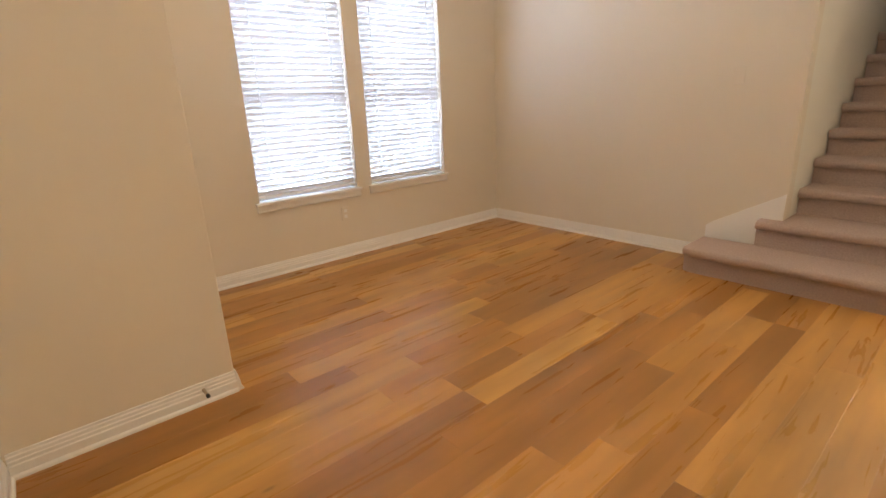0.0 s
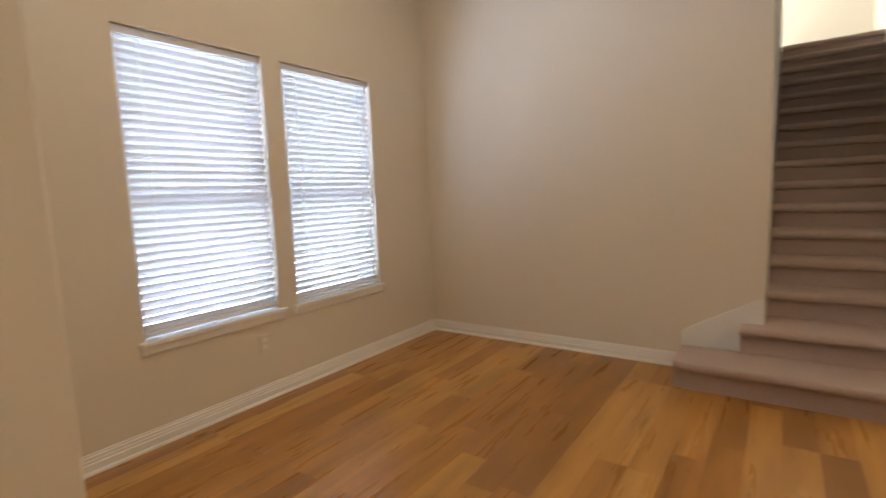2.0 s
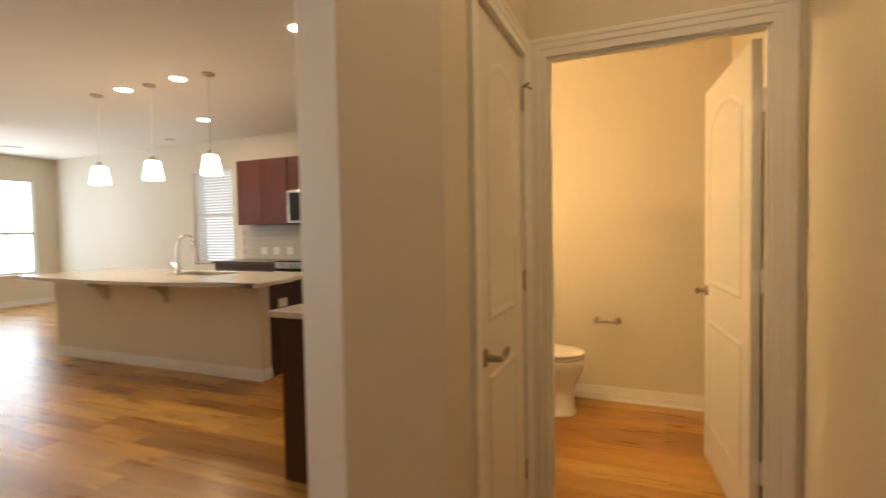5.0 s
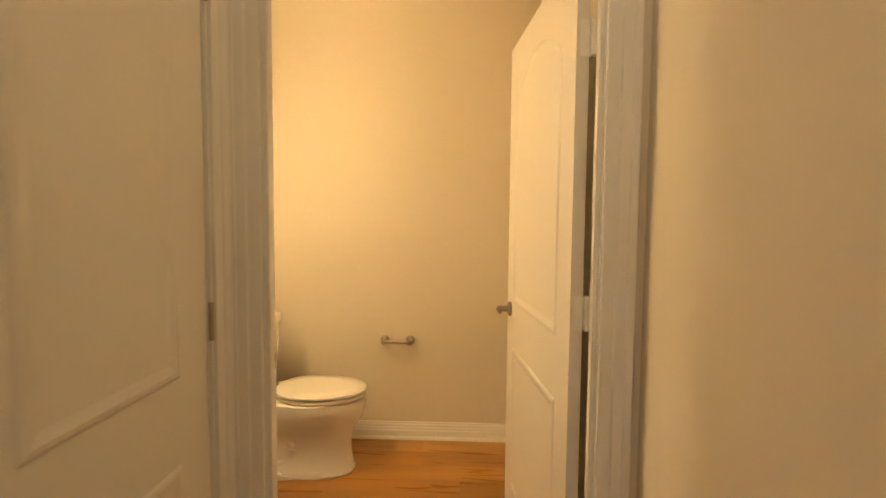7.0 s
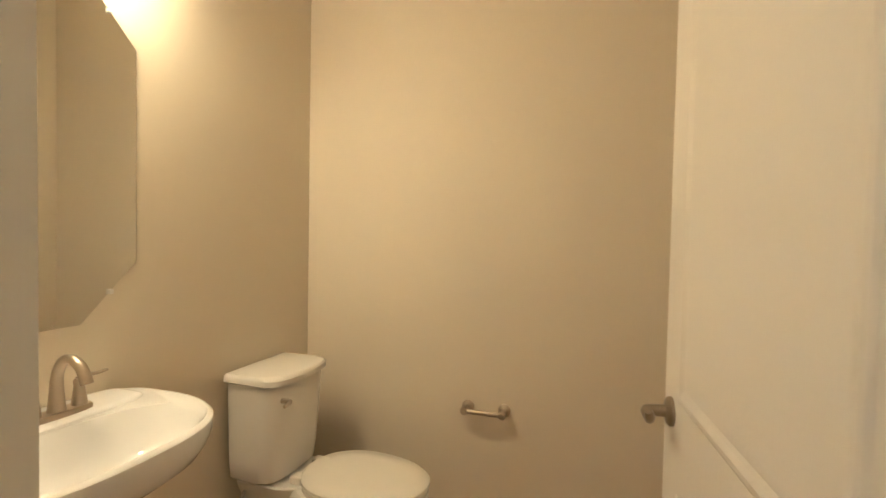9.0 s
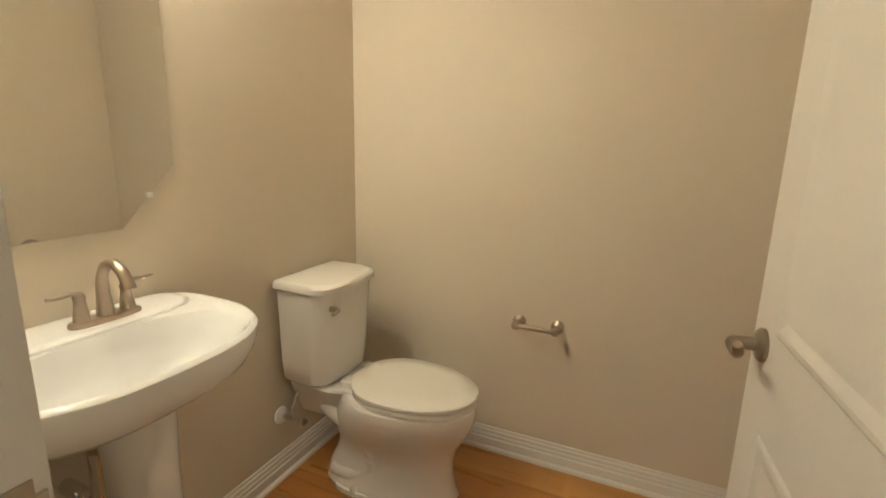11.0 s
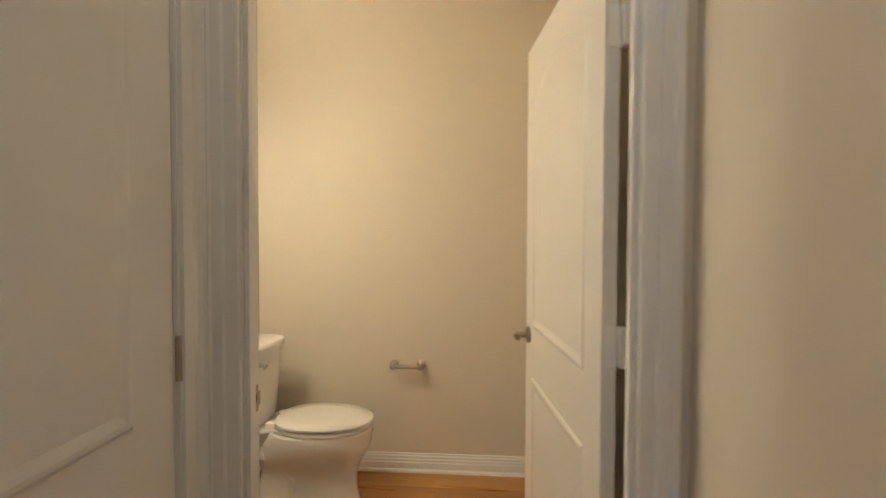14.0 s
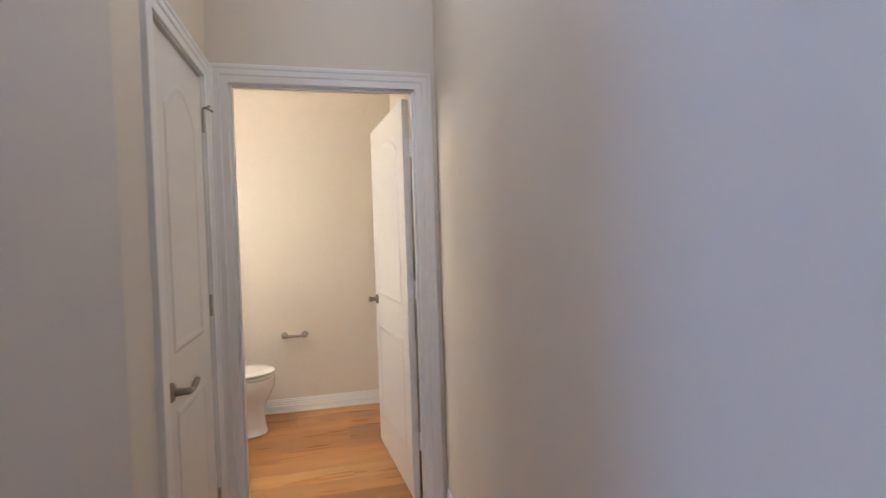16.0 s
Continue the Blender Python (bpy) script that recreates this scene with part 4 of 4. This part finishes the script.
for i in range(5):
    a = radians(20 + 72 * i)
    bm = bmesh.new()
    prism([(0.16, -0.055), (0.30, -0.07), (0.62, -0.07), (0.66, -0.04), (0.66, 0.04), (0.62, 0.07), (0.30, 0.07), (0.16, 0.055)], "z", -0.264, -0.257, bm)
    bmesh.ops.rotate(bm, verts=bm.verts, cent=(0, 0, -0.26), matrix=Matrix.Rotation(radians(11), 3, "X"))
    bmesh.ops.rotate(bm, verts=bm.verts, cent=(0, 0, 0), matrix=Matrix.Rotation(a, 3, "Z"))
    bl = part("blade", bm, FANW, fan)
    bm = boxes((0.10, 0.22, -0.018, 0.018, -0.262, -0.254))
    bmesh.ops.rotate(bm, verts=bm.verts, cent=(0, 0, 0), matrix=Matrix.Rotation(a, 3, "Z"))
    part("blade_iron", bm, NICKEL, bl)
for i in range(3):
    a = radians(30 + 120 * i)
    part("light_shade", lathe([(0.03, -0.36), (0.05, -0.38), (0.08, -0.44), (0.085, -0.47), (0.0, -0.475)], 20, (0.11 * math.cos(a), 0.11 * math.sin(a), 0), cap1=False), FANLIGHT, fan, "lit frosted glass bell shade", True)


# ---- bathroom ----
XB = 1.765


def oval(cx, cy, rx, ry, z, n=32, power=2.0, flat=None, cut=None):
    """A superellipse ring; flat limits x from above (towards the wall)."""
    pts = []
    for i in range(n):
        a = 2 * math.pi * i / n
        c, s = math.cos(a), math.sin(a)
        x = cx + rx * math.copysign(abs(c) ** (2 / power), c)
        y = cy + ry * math.copysign(abs(s) ** (2 / power), s)
        if flat is not None:
            x = min(x, flat)
        pts.append((x, y, z))
    return pts


def toilet():
    t = thing("toilet", "off-white two-piece toilet with lid closed", "toilet", (1.35, -2.862, 0))
    # local: +x towards the wall, seat front at -x
    n = 36

    def egg(x_front, x_back, half, z, sharp=2.0):
        pts = []
        cx = x_front * 0.42 + x_back * 0.58
        for i in range(n):
            a = 2 * math.pi * i / n
            c, s = math.cos(a), math.sin(a)
            r = (cx - x_front) if c < 0 else (x_back - cx)
            x = cx + r * math.copysign(abs(c) ** (2 / sharp), c)
            y = half * math.copysign(abs(s) ** (2 / sharp), s)
            pts.append((x, y, z))
        return pts
    # pedestal and bowl
    rings = [egg(-0.255, 0.27, 0.125, 0.0, 2.7), egg(-0.262, 0.275, 0.128, 0.012, 2.7), egg(-0.255, 0.272, 0.120, 0.03, 2.6), egg(-0.247, 0.262, 0.112, 0.07, 2.5),
             egg(-0.242, 0.235, 0.104, 0.12, 2.4), egg(-0.246, 0.225, 0.108, 0.17, 2.3), egg(-0.262, 0.24, 0.128, 0.215, 2.2), egg(-0.295, 0.235, 0.155, 0.26, 2.1),
             egg(-0.315, 0.22, 0.172, 0.305, 2.1), egg(-0.320, 0.20, 0.178, 0.34, 2.1), egg(-0.318, 0.19, 0.176, 0.362, 2.1), egg(-0.308, 0.18, 0.166, 0.370, 2.1)]
    rings = [[(x, y, z * 1.05) for x, y, z in ring] for ring in rings]
    part("bowl", loft(rings), CERAMIC, t, "glazed china bowl and foot", True)
    # shelf under the tank
    sh = [[(x, y, z) for x, y in ((0.10, -w * 0.75), (0.20, -w), (0.37, -w), (0.385, -w + 0.02), (0.385, w - 0.02), (0.37, w), (0.20, w), (0.10, w * 0.75))] for z, w in ((0.25, 0.07), (0.312, 0.092), (0.358, 0.120), (0.386, 0.130), (0.394, 0.125))]
    part("tank_shelf", loft(sh), CERAMIC, t, "", True)
    # trapway bulge on both flanks
    for s in (-1, 1):
        part("trapway", tube([(0.26, s * 0.060, 0.29), (0.20, s * 0.075, 0.28), (0.12, s * 0.074, 0.245), (0.055, s * 0.076, 0.19), (0.035, s * 0.076, 0.13), (0.07, s * 0.076, 0.085), (0.14, s * 0.085, 0.06), (0.22, s * 0.075, 0.05)], [0.03, 0.036, 0.038, 0.036, 0.034, 0.034, 0.032, 0.025], 14), CERAMIC, t, "", True)
        part("bolt_cap", lathe([(0.016, 0), (0.016, 0.006), (0.012, 0.013), (0, 0.016)], 14, (0.10, s * 0.122, 0.018), cap1=False), SEATP, t, "", True)
        part("foot_flange", loft([oval(0.10, s * 0.10, 0.10, 0.035, z, 20) for z in (0.0, 0.012, 0.018)]), CERAMIC, t, "", True)
    # seat ring and lid
    seat = [egg(-0.318, 0.145, 0.176, z, 2.15) if k else egg(-0.312, 0.140, 0.170, z, 2.15) for k, z in ((0, 0.3895), (1, 0.394), (1, 0.405), (0, 0.410))]
    part("seat", loft(seat), SEATP, t, "", True)
    lid = [egg(-0.310, 0.140, 0.168, 0.4135, 2.15), egg(-0.322, 0.148, 0.180, 0.418, 2.15), egg(-0.322, 0.148, 0.180, 0.427, 2.15), egg(-0.314, 0.142, 0.172, 0.433, 2.15), egg(-0.24, 0.09, 0.115, 0.4365, 2.1), egg(-0.12, 0.0, 0.04, 0.4375, 2.0)]
    part("lid", loft(lid), SEATP, t, "closed plastic lid", True)
    for s in (-1, 1):
        part("hinge_cap", boxes((0.125, 0.175, s * 0.07 - 0.022, s * 0.07 + 0.022, 0.390, 0.423), bevel=0.007), SEATP, t)
    # tank: tapers downward, with a bowed front
    def tank_ring(x0, x1, w, z, bow):
        pts = []
        for i in range(21):
            u = math.sin(math.pi / 2 * (-1 + 2 * i / 20))
            e = 1 - max(0.0, 1 - abs(u) ** 7) ** (1 / 2.2)
            pts.append((x0 - bow * (1 - u * u) + 0.055 * e, u * w, z))
        pts += [(x1, w - 0.006, z), (x1, -w + 0.006, z)]
        return pts
    tank = [tank_ring(0.225, 0.38, 0.140, 0.397, 0.012), tank_ring(0.210, 0.385, 0.150, 0.408, 0.014), tank_ring(0.203, 0.388, 0.155, 0.47, 0.016), tank_ring(0.192, 0.385, 0.164, 0.66, 0.018), tank_ring(0.188, 0.385, 0.167, 0.746, 0.018)]
    part("tank", loft(tank), CERAMIC, t, "", True)
    cover = [tank_ring(0.184, 0.388, 0.171, 0.747, 0.018), tank_ring(0.174, 0.392, 0.179, 0.752, 0.02), tank_ring(0.174, 0.392, 0.179, 0.771, 0.02), tank_ring(0.181, 0.388, 0.172, 0.780, 0.02), tank_ring(0.20, 0.375, 0.157, 0.783, 0.018)]
    part("tank_lid", loft(cover), CERAMIC, t, "", True)
    lv = part("flush_lever", tube([(0.186, 0.118, 0.695), (0.158, 0.118, 0.695), (0.152, 0.122, 0.694), (0.154, 0.150, 0.687)], [0.011, 0.009, 0.008, 0.006], 10), CHROME, t, "chrome flush lever", True)
    t.scale = (1, 1, 1.03)
    return t


toilet()

# water stop beside the toilet
sv = thing("water_stop_valve", "chrome water stop valve with white escutcheon and hose", "valve", (XB, -2.72, 0.255))
bm = lathe([(0.034, 0), (0.032, 0.006), (0.02, 0.012), (0.012, 0.014)], 20)
bmesh.ops.rotate(bm, verts=bm.verts, cent=(0, 0, 0), matrix=Matrix.Rotation(radians(-90), 3, "Y"))
part("escutcheon", bm, PLATE, sv, "white round escutcheon", True)
part("stub_pipe", tube([(0, 0, 0), (-0.05, 0, 0), (-0.085, 0, 0)], 0.009, 10), CHROME, sv, "", True)
part("valve_knob", tube([(-0.085, 0, 0), (-0.095, 0, 0), (-0.115, 0, 0)], [0.011, 0.019, 0.017], 14, ratio=0.6), CHROME, sv, "", True)
part("supply_hose", tube([(-0.06, 0, 0.008), (-0.06, 0, 0.05), (-0.07, -0.03, 0.11), (-0.09, -0.06, 0.16), (-0.095, -0.07, 0.175)], 0.0065, 8), HOSE, sv, "", True)


def basin():
    t = thing("pedestal_sink", "white vitreous china pedestal sink against the wall", "sink", (XB, -2.015, 0.026))
    # local: wall at x = 0, front towards -x; y along the wall
    n = 48

    def rim(depth, half, z, back=-0.004):
        """A D shape: straight back, bowed front."""
        pts = []
        for i in range(n):
            a = 2 * math.pi * i / n
            c, s = math.cos(a), math.sin(a)
            x = -0.185 + (0.185 + back if c > 0 else depth - 0.185) * math.copysign(abs(c) ** (0.42 if c > 0 else 0.92), c)
            y = half * math.copysign(abs(s) ** (0.72 if c <= 0 else 0.55), s)
            pts.append((x, y, z))
        return pts

    def bowl(k, z):
        pts = []
        for i in range(n):
            a = 2 * math.pi * i / n
            c, s = math.cos(a), math.sin(a)
            x = -0.285 + (0.115 if c > 0 else 0.148) * k * math.copysign(abs(c) ** 0.85, c)
            y = 0.235 * k * math.copysign(abs(s) ** 0.85, s)
            pts.append((x, y, z))
        return pts
    outer = [rim(0.27, 0.12, 0.672, -0.07), rim(0.31, 0.175, 0.690, -0.04), rim(0.385, 0.245, 0.722, -0.012), rim(0.432, 0.290, 0.757), rim(0.449, 0.306, 0.785), rim(0.458, 0.314, 0.812), rim(0.460, 0.316, 0.834), rim(0.459, 0.315, 0.840), rim(0.452, 0.309, 0.846),
             rim(0.446, 0.303, 0.847)]
    inner = [bowl(1.09, 0.842), bowl(1.045, 0.832), bowl(0.97, 0.805), bowl(0.84, 0.765), bowl(0.62, 0.733), bowl(0.34, 0.718), bowl(0.09, 0.713)]
    part("basin", loft(outer + inner), BASINW, t, "", True)
    part("deck_ledge", loft([oval(-0.083, -0.03, 0.076 - e, 0.245 - e, z, 40, 4.5) for z, e in ((0.838, 0.0), (0.848, 0.003), (0.8525, 0.010), (0.8545, 0.020))]), BASINW, t, "raised faucet ledge", True)
    ped = [oval(-0.20, -0.048, 0.105, 0.115, -0.026, 28, 2.6), oval(-0.20, -0.048, 0.105, 0.115, 0.03, 28, 2.6), oval(-0.20, -0.048, 0.088, 0.095, 0.10, 28, 2.4), oval(-0.20, -0.048, 0.070, 0.074, 0.30, 28, 2.3), oval(-0.20, -0.048, 0.070, 0.074, 0.48, 28, 2.3), oval(-0.20, -0.048, 0.074, 0.078, 0.60, 28, 2.3), oval(-0.20, -0.04, 0.082, 0.088, 0.69, 28, 2.2)]
    part("pedestal", loft(ped), BASINW, t, "tapered china pedestal", True)
    part("drain", lathe([(0.022, 0.7145), (0.020, 0.7175), (0.0, 0.7165)], 20, (-0.285, 0, 0), cap1=False), NICKEL, t, "", True)
    part("overflow_mark", boxes((-0.165, -0.161, -0.012, 0.012, 0.805, 0.812), bevel=0.001), PLATE, t)
    return t


basin()
fc = thing("bathroom_faucet", "brushed nickel two-handle arc faucet on the sink", "faucet", (XB - 0.108, -2.08, 0.8805))
part("base_plate", loft([oval(0, 0, 0.028, 0.085, z, 28, 3) if k else oval(0, 0, 0.024, 0.081, z, 28, 3) for k, z in ((1, 0), (1, 0.008), (0, 0.014))]), NICKEL, fc, "", True)
part("spout", tube([(0, 0, 0.012), (0, 0, 0.07), (-0.004, 0, 0.115), (-0.025, 0, 0.15), (-0.055, 0, 0.158), (-0.085, 0, 0.142), (-0.10, 0, 0.118), (-0.108, 0, 0.098)], [0.021, 0.0155, 0.0135, 0.013, 0.013, 0.0135, 0.0145, 0.015], 16), NICKEL, fc, "curved spout", True)
for s in (-1, 1):
    part("handle_base", lathe([(0.019, 0.012), (0.017, 0.03), (0.0125, 0.065), (0.014, 0.078), (0.010, 0.086)], 18, (0, s * 0.055, 0)), NICKEL, fc, "", True)
    part("handle", tube([(0, s * 0.052, 0.084), (0, s * 0.07, 0.090), (-0.004, s * 0.10, 0.088), (-0.008, s * 0.125, 0.092)], [0.010, 0.0085, 0.0065, 0.005], 10, ratio=0.7), NICKEL, fc, "lever handle", True)
fc.scale = (0.9, 0.92, 0.86)
part("lift_rod", tube([(0.018, 0, 0.012), (0.018, 0, 0.085)], 0.003, 8), NICKEL, fc, "", True)

# plumbing behind the pedestal
pl = thing("sink_plumbing", "chrome trap and supply hoses behind the pedestal", "plumbing", (XB, -2.0, 0.3))
part("trap", tube([(-0.001, 0.0, 0.16), (-0.05, 0.0, 0.16), (-0.09, 0.0, 0.15), (-0.10, 0.0, 0.10), (-0.12, 0, 0.08), (-0.14, 0, 0.12), (-0.145, 0, 0.3)], 0.019, 12), CHROME, pl, "", True)
for y, s in ((0.10, 1), (-0.17, -1)):
    bm = lathe([(0.034, 0), (0.032, 0.005), (0.02, 0.011), (0.010, 0.013)], 18)
    bmesh.ops.rotate(bm, verts=bm.verts, cent=(0, 0, 0), matrix=Matrix.Rotation(radians(-90), 3, "Y"))
    bmesh.ops.translate(bm, verts=bm.verts, vec=(0, y, 0.20))
    part("escutcheon", bm, CHROME, pl, "", True)
    part("shutoff", tube([(-0.01, y, 0.20), (-0.04, y, 0.20), (-0.075, y, 0.20)], [0.009, 0.010, 0.014], 12), CHROME, pl, "", True)
    part("valve_handle", tube([(-0.075, y, 0.20), (-0.085, y, 0.20), (-0.10, y, 0.20)], [0.012, 0.021, 0.019], 14, ratio=0.6), CHROME, pl, "", True)
    part("supply_hose", tube([(-0.055, y, 0.21), (-0.06, y, 0.30), (-0.08, y - s * 0.04, 0.40), (-0.07, y - s * 0.06, 0.48)], 0.007, 8), HOSE, pl, "", True)
part("drain_hose", tube([(-0.05, 0.10, 0.19), (-0.07, 0.11, 0.05), (-0.06, 0.09, -0.1), (-0.04, 0.10, -0.2)], 0.007, 8), HOSE, pl, "", True)

# mirror with clipped corners
MY0, MY1, MZ0, MZ1, MC = -2.365, -1.775, 1.06, 1.98, 0.158


def octagon(d):
    y0, y1, z0, z1, c = MY0 + d, MY1 - d, MZ0 + d, MZ1 - d, MC - 0.4 * d
    return [(y0 + c, z0), (y1 - c, z0), (y1, z0 + c), (y1, z1 - c), (y1 - c, z1), (y0 + c, z1), (y0, z1 - c), (y0, z0 + c)]


mr = thing("wall_mirror", "octagonal mirror with clipped corners above the sink", "mirror", (XB, -2.06, MZ0))
inv = mr.matrix_world.inverted()
bm = loft([[(XB - 0.001, y, z) for y, z in octagon(0)], [(XB - 0.004, y, z) for y, z in octagon(0)], [(XB - 0.0046, y, z) for y, z in octagon(0.016)]])
g = part("glass", bm, MIRROR)
g.parent, g.matrix_parent_inverse = mr, inv
for y, z in ((-2.286, 1.139), (-1.854, 1.139), (-2.286, 1.901), (-1.854, 1.901)):
    c = part("clip", boxes((XB - 0.012, XB, y - 0.006, y + 0.006, z - 0.007, z + 0.007), bevel=0.002), PLATE)
    c.parent, c.matrix_parent_inverse = mr, inv

vl = thing("vanity_light", "two-shade brushed nickel vanity light above the mirror", "wall lamp", (XB, -2.06, 2.23))
part("backplate", boxes((-0.025, 0, -0.10, 0.10, -0.06, 0.06), bevel=0.006), NICKEL, vl)
part("arm", tube([(-0.02, -0.17, 0.02), (-0.09, -0.17, 0.03), (-0.09, 0.17, 0.03), (-0.02, 0.17, 0.02)], 0.009, 10), NICKEL, vl, "", True)
for s in (-0.17, 0.17):
    part("shade", lathe([(0.0, 0.015), (0.03, 0.012), (0.045, -0.03), (0.06, -0.10), (0.056, -0.10), (0.04, -0.03)], 24, (-0.10, s, 0), cap0=False, cap1=False), VANITY, vl, "lit frosted glass bell shade", True)
    part("bulb", lathe([(0.012, -0.035), (0.022, -0.05), (0.031, -0.075), (0.03, -0.092), (0.02, -0.107), (0.0, -0.113)], 20, (-0.10, s, 0), cap1=False), BULB, vl, "glowing round bulb", True)

# paper holder
tp = thing("toilet_paper_holder", "brushed nickel toilet paper holder on the wall", "paper holder", (0.912, -3.24, 0.603))
for s in (-1, 1):
    bm = lathe([(0.026, 0), (0.026, 0.006), (0.020, 0.012), (0.012, 0.018), (0.011, 0.05), (0.015, 0.054), (0.017, 0.066), (0.012, 0.074), (0, 0.076)], 20, cap1=False)
    bmesh.ops.rotate(bm, verts=bm.verts, cent=(0, 0, 0), matrix=Matrix.Rotation(radians(-90), 3, "X"))
    bmesh.ops.translate(bm, verts=bm.verts, vec=(s * 0.076, 0, 0))
    part("post", bm, NICKEL, tp, "", True)
part("roller", tube([(-0.088, 0.062, 0), (-0.06, 0.062, 0), (-0.055, 0.062, 0), (0.055, 0.062, 0), (0.06, 0.062, 0), (0.088, 0.062, 0)], [0.007, 0.007, 0.010, 0.010, 0.007, 0.007], 14), NICKEL, tp, "spring roller", True)

# small wall fittings of the front room
wp = thing("wall_outlet", "white outlet plate under the front window", "outlet", (2.43, YW, 0.385))
part("plate", boxes((-0.036, 0.036, -0.006, 0, -0.058, 0.058), bevel=0.002), PAINT, wp)
for dz in (-0.024, 0.024):
    part("socket", boxes((-0.016, 0.016, -0.008, -0.006, dz - 0.014, dz + 0.014), bevel=0.001), PLATE, wp)
wt = thing("thermostat_plate", "small white plate on the stair wall", "wall plate", (XS, 1.04, 1.36))
part("plate", boxes((-0.006, 0, -0.036, 0.036, -0.058, 0.058), bevel=0.002), PAINT, wt)
ds = thing("door_stop", "small brass spring door stop on the baseboard", "door stop", (0.80, 1.889, 0.07))
part("spring", tube([(0, 0, 0), (0, -0.03, 0), (0, -0.06, 0)], [0.009, 0.006, 0.006], 10), NICKEL, ds, "", True)
part("tip", tube([(0, -0.06, 0), (0, -0.072, 0)], 0.009, 10), RUBBER, ds, "", True)

# ---- floor boards, last ----
structure("floor", boxes((-0.03, 11.87, -5.6, 3.52, -0.12, -0.0035)), GAP, "varied honey and brown hardwood plank floor", "floor")
floor = bpy.data.objects["floor"]
PW = 0.15
LENGTHS = (0.45, 0.66, 0.88, 1.10, 1.34, 1.62)


def plank_mesh(length):
    bm = bmesh.new()
    e = 0.0007
    l, w = length / 2 - 0.00015, PW / 2 - 0.00015
    rings = [[(-l, -w, -0.003), (l, -w, -0.003), (l, w, -0.003), (-l, w, -0.003)], [(-l, -w, -e * 0.6), (l, -w, -e * 0.6), (l, w, -e * 0.6), (-l, w, -e * 0.6)],
             [(-l + e, -w + e, 0), (l - e, -w + e, 0), (l - e, w - e, 0), (-l + e, w - e, 0)]]
    loft(rings, bm=bm)
    me = bpy.data.meshes.new("plank")
    bm.to_mesh(me)
    bm.free()
    me.materials.append(BOARD)
    return me


PLANKS = {l: plank_mesh(l) for l in LENGTHS}
rng = random.Random(11)
verts, faces = [], []
count = 0
y = -5.47 + PW / 2
while y < YW + 0.1:
    x = 0.86 if y > 2.05 else 0.085 if y > -3.35 else 1.95
    end = 4.45 if y > 0.72 else 11.78
    while x < end - 0.05:
        l = rng.choice(LENGTHS)
        if x + l > end:
            l = end - x
        near = (x < 3.3 and y > -0.6) or (x < 1.8 and -3.3 < y) or (x < 2.9 and -1.6 < y)
        if near and count < 300 and l in PLANKS:
            o = new("plank", PLANKS[l])
            o.parent = floor
            o.location = (x + l / 2, y, 0)
            count += 1
        else:
            base = len(verts)
            e, h, w = 0.0007, l / 2 - 0.00015, PW / 2 - 0.00015
            cx = x + l / 2
            for zz, d in ((-0.003, 0.0), (-0.0013, 0.0), (0.0, e)):
                verts += [(cx - h + d, y - w + d, zz), (cx + h - d, y - w + d, zz), (cx + h - d, y + w - d, zz), (cx - h + d, y + w - d, zz)]
            for r in (0, 4):
                for i in range(4):
                    j = (i + 1) % 4
                    faces.append((base + r + i, base + r + j, base + r + 4 + j, base + r + 4 + i))
            faces.append((base + 8, base + 9, base + 10, base + 11))
        x += l
    y += PW
me = bpy.data.meshes.new("plank_field")
me.from_pydata(verts, [], faces)
me.materials.append(BOARDS)
field = new("plank_field", me)
field.parent = floor
tagged(field, kind="stuff")
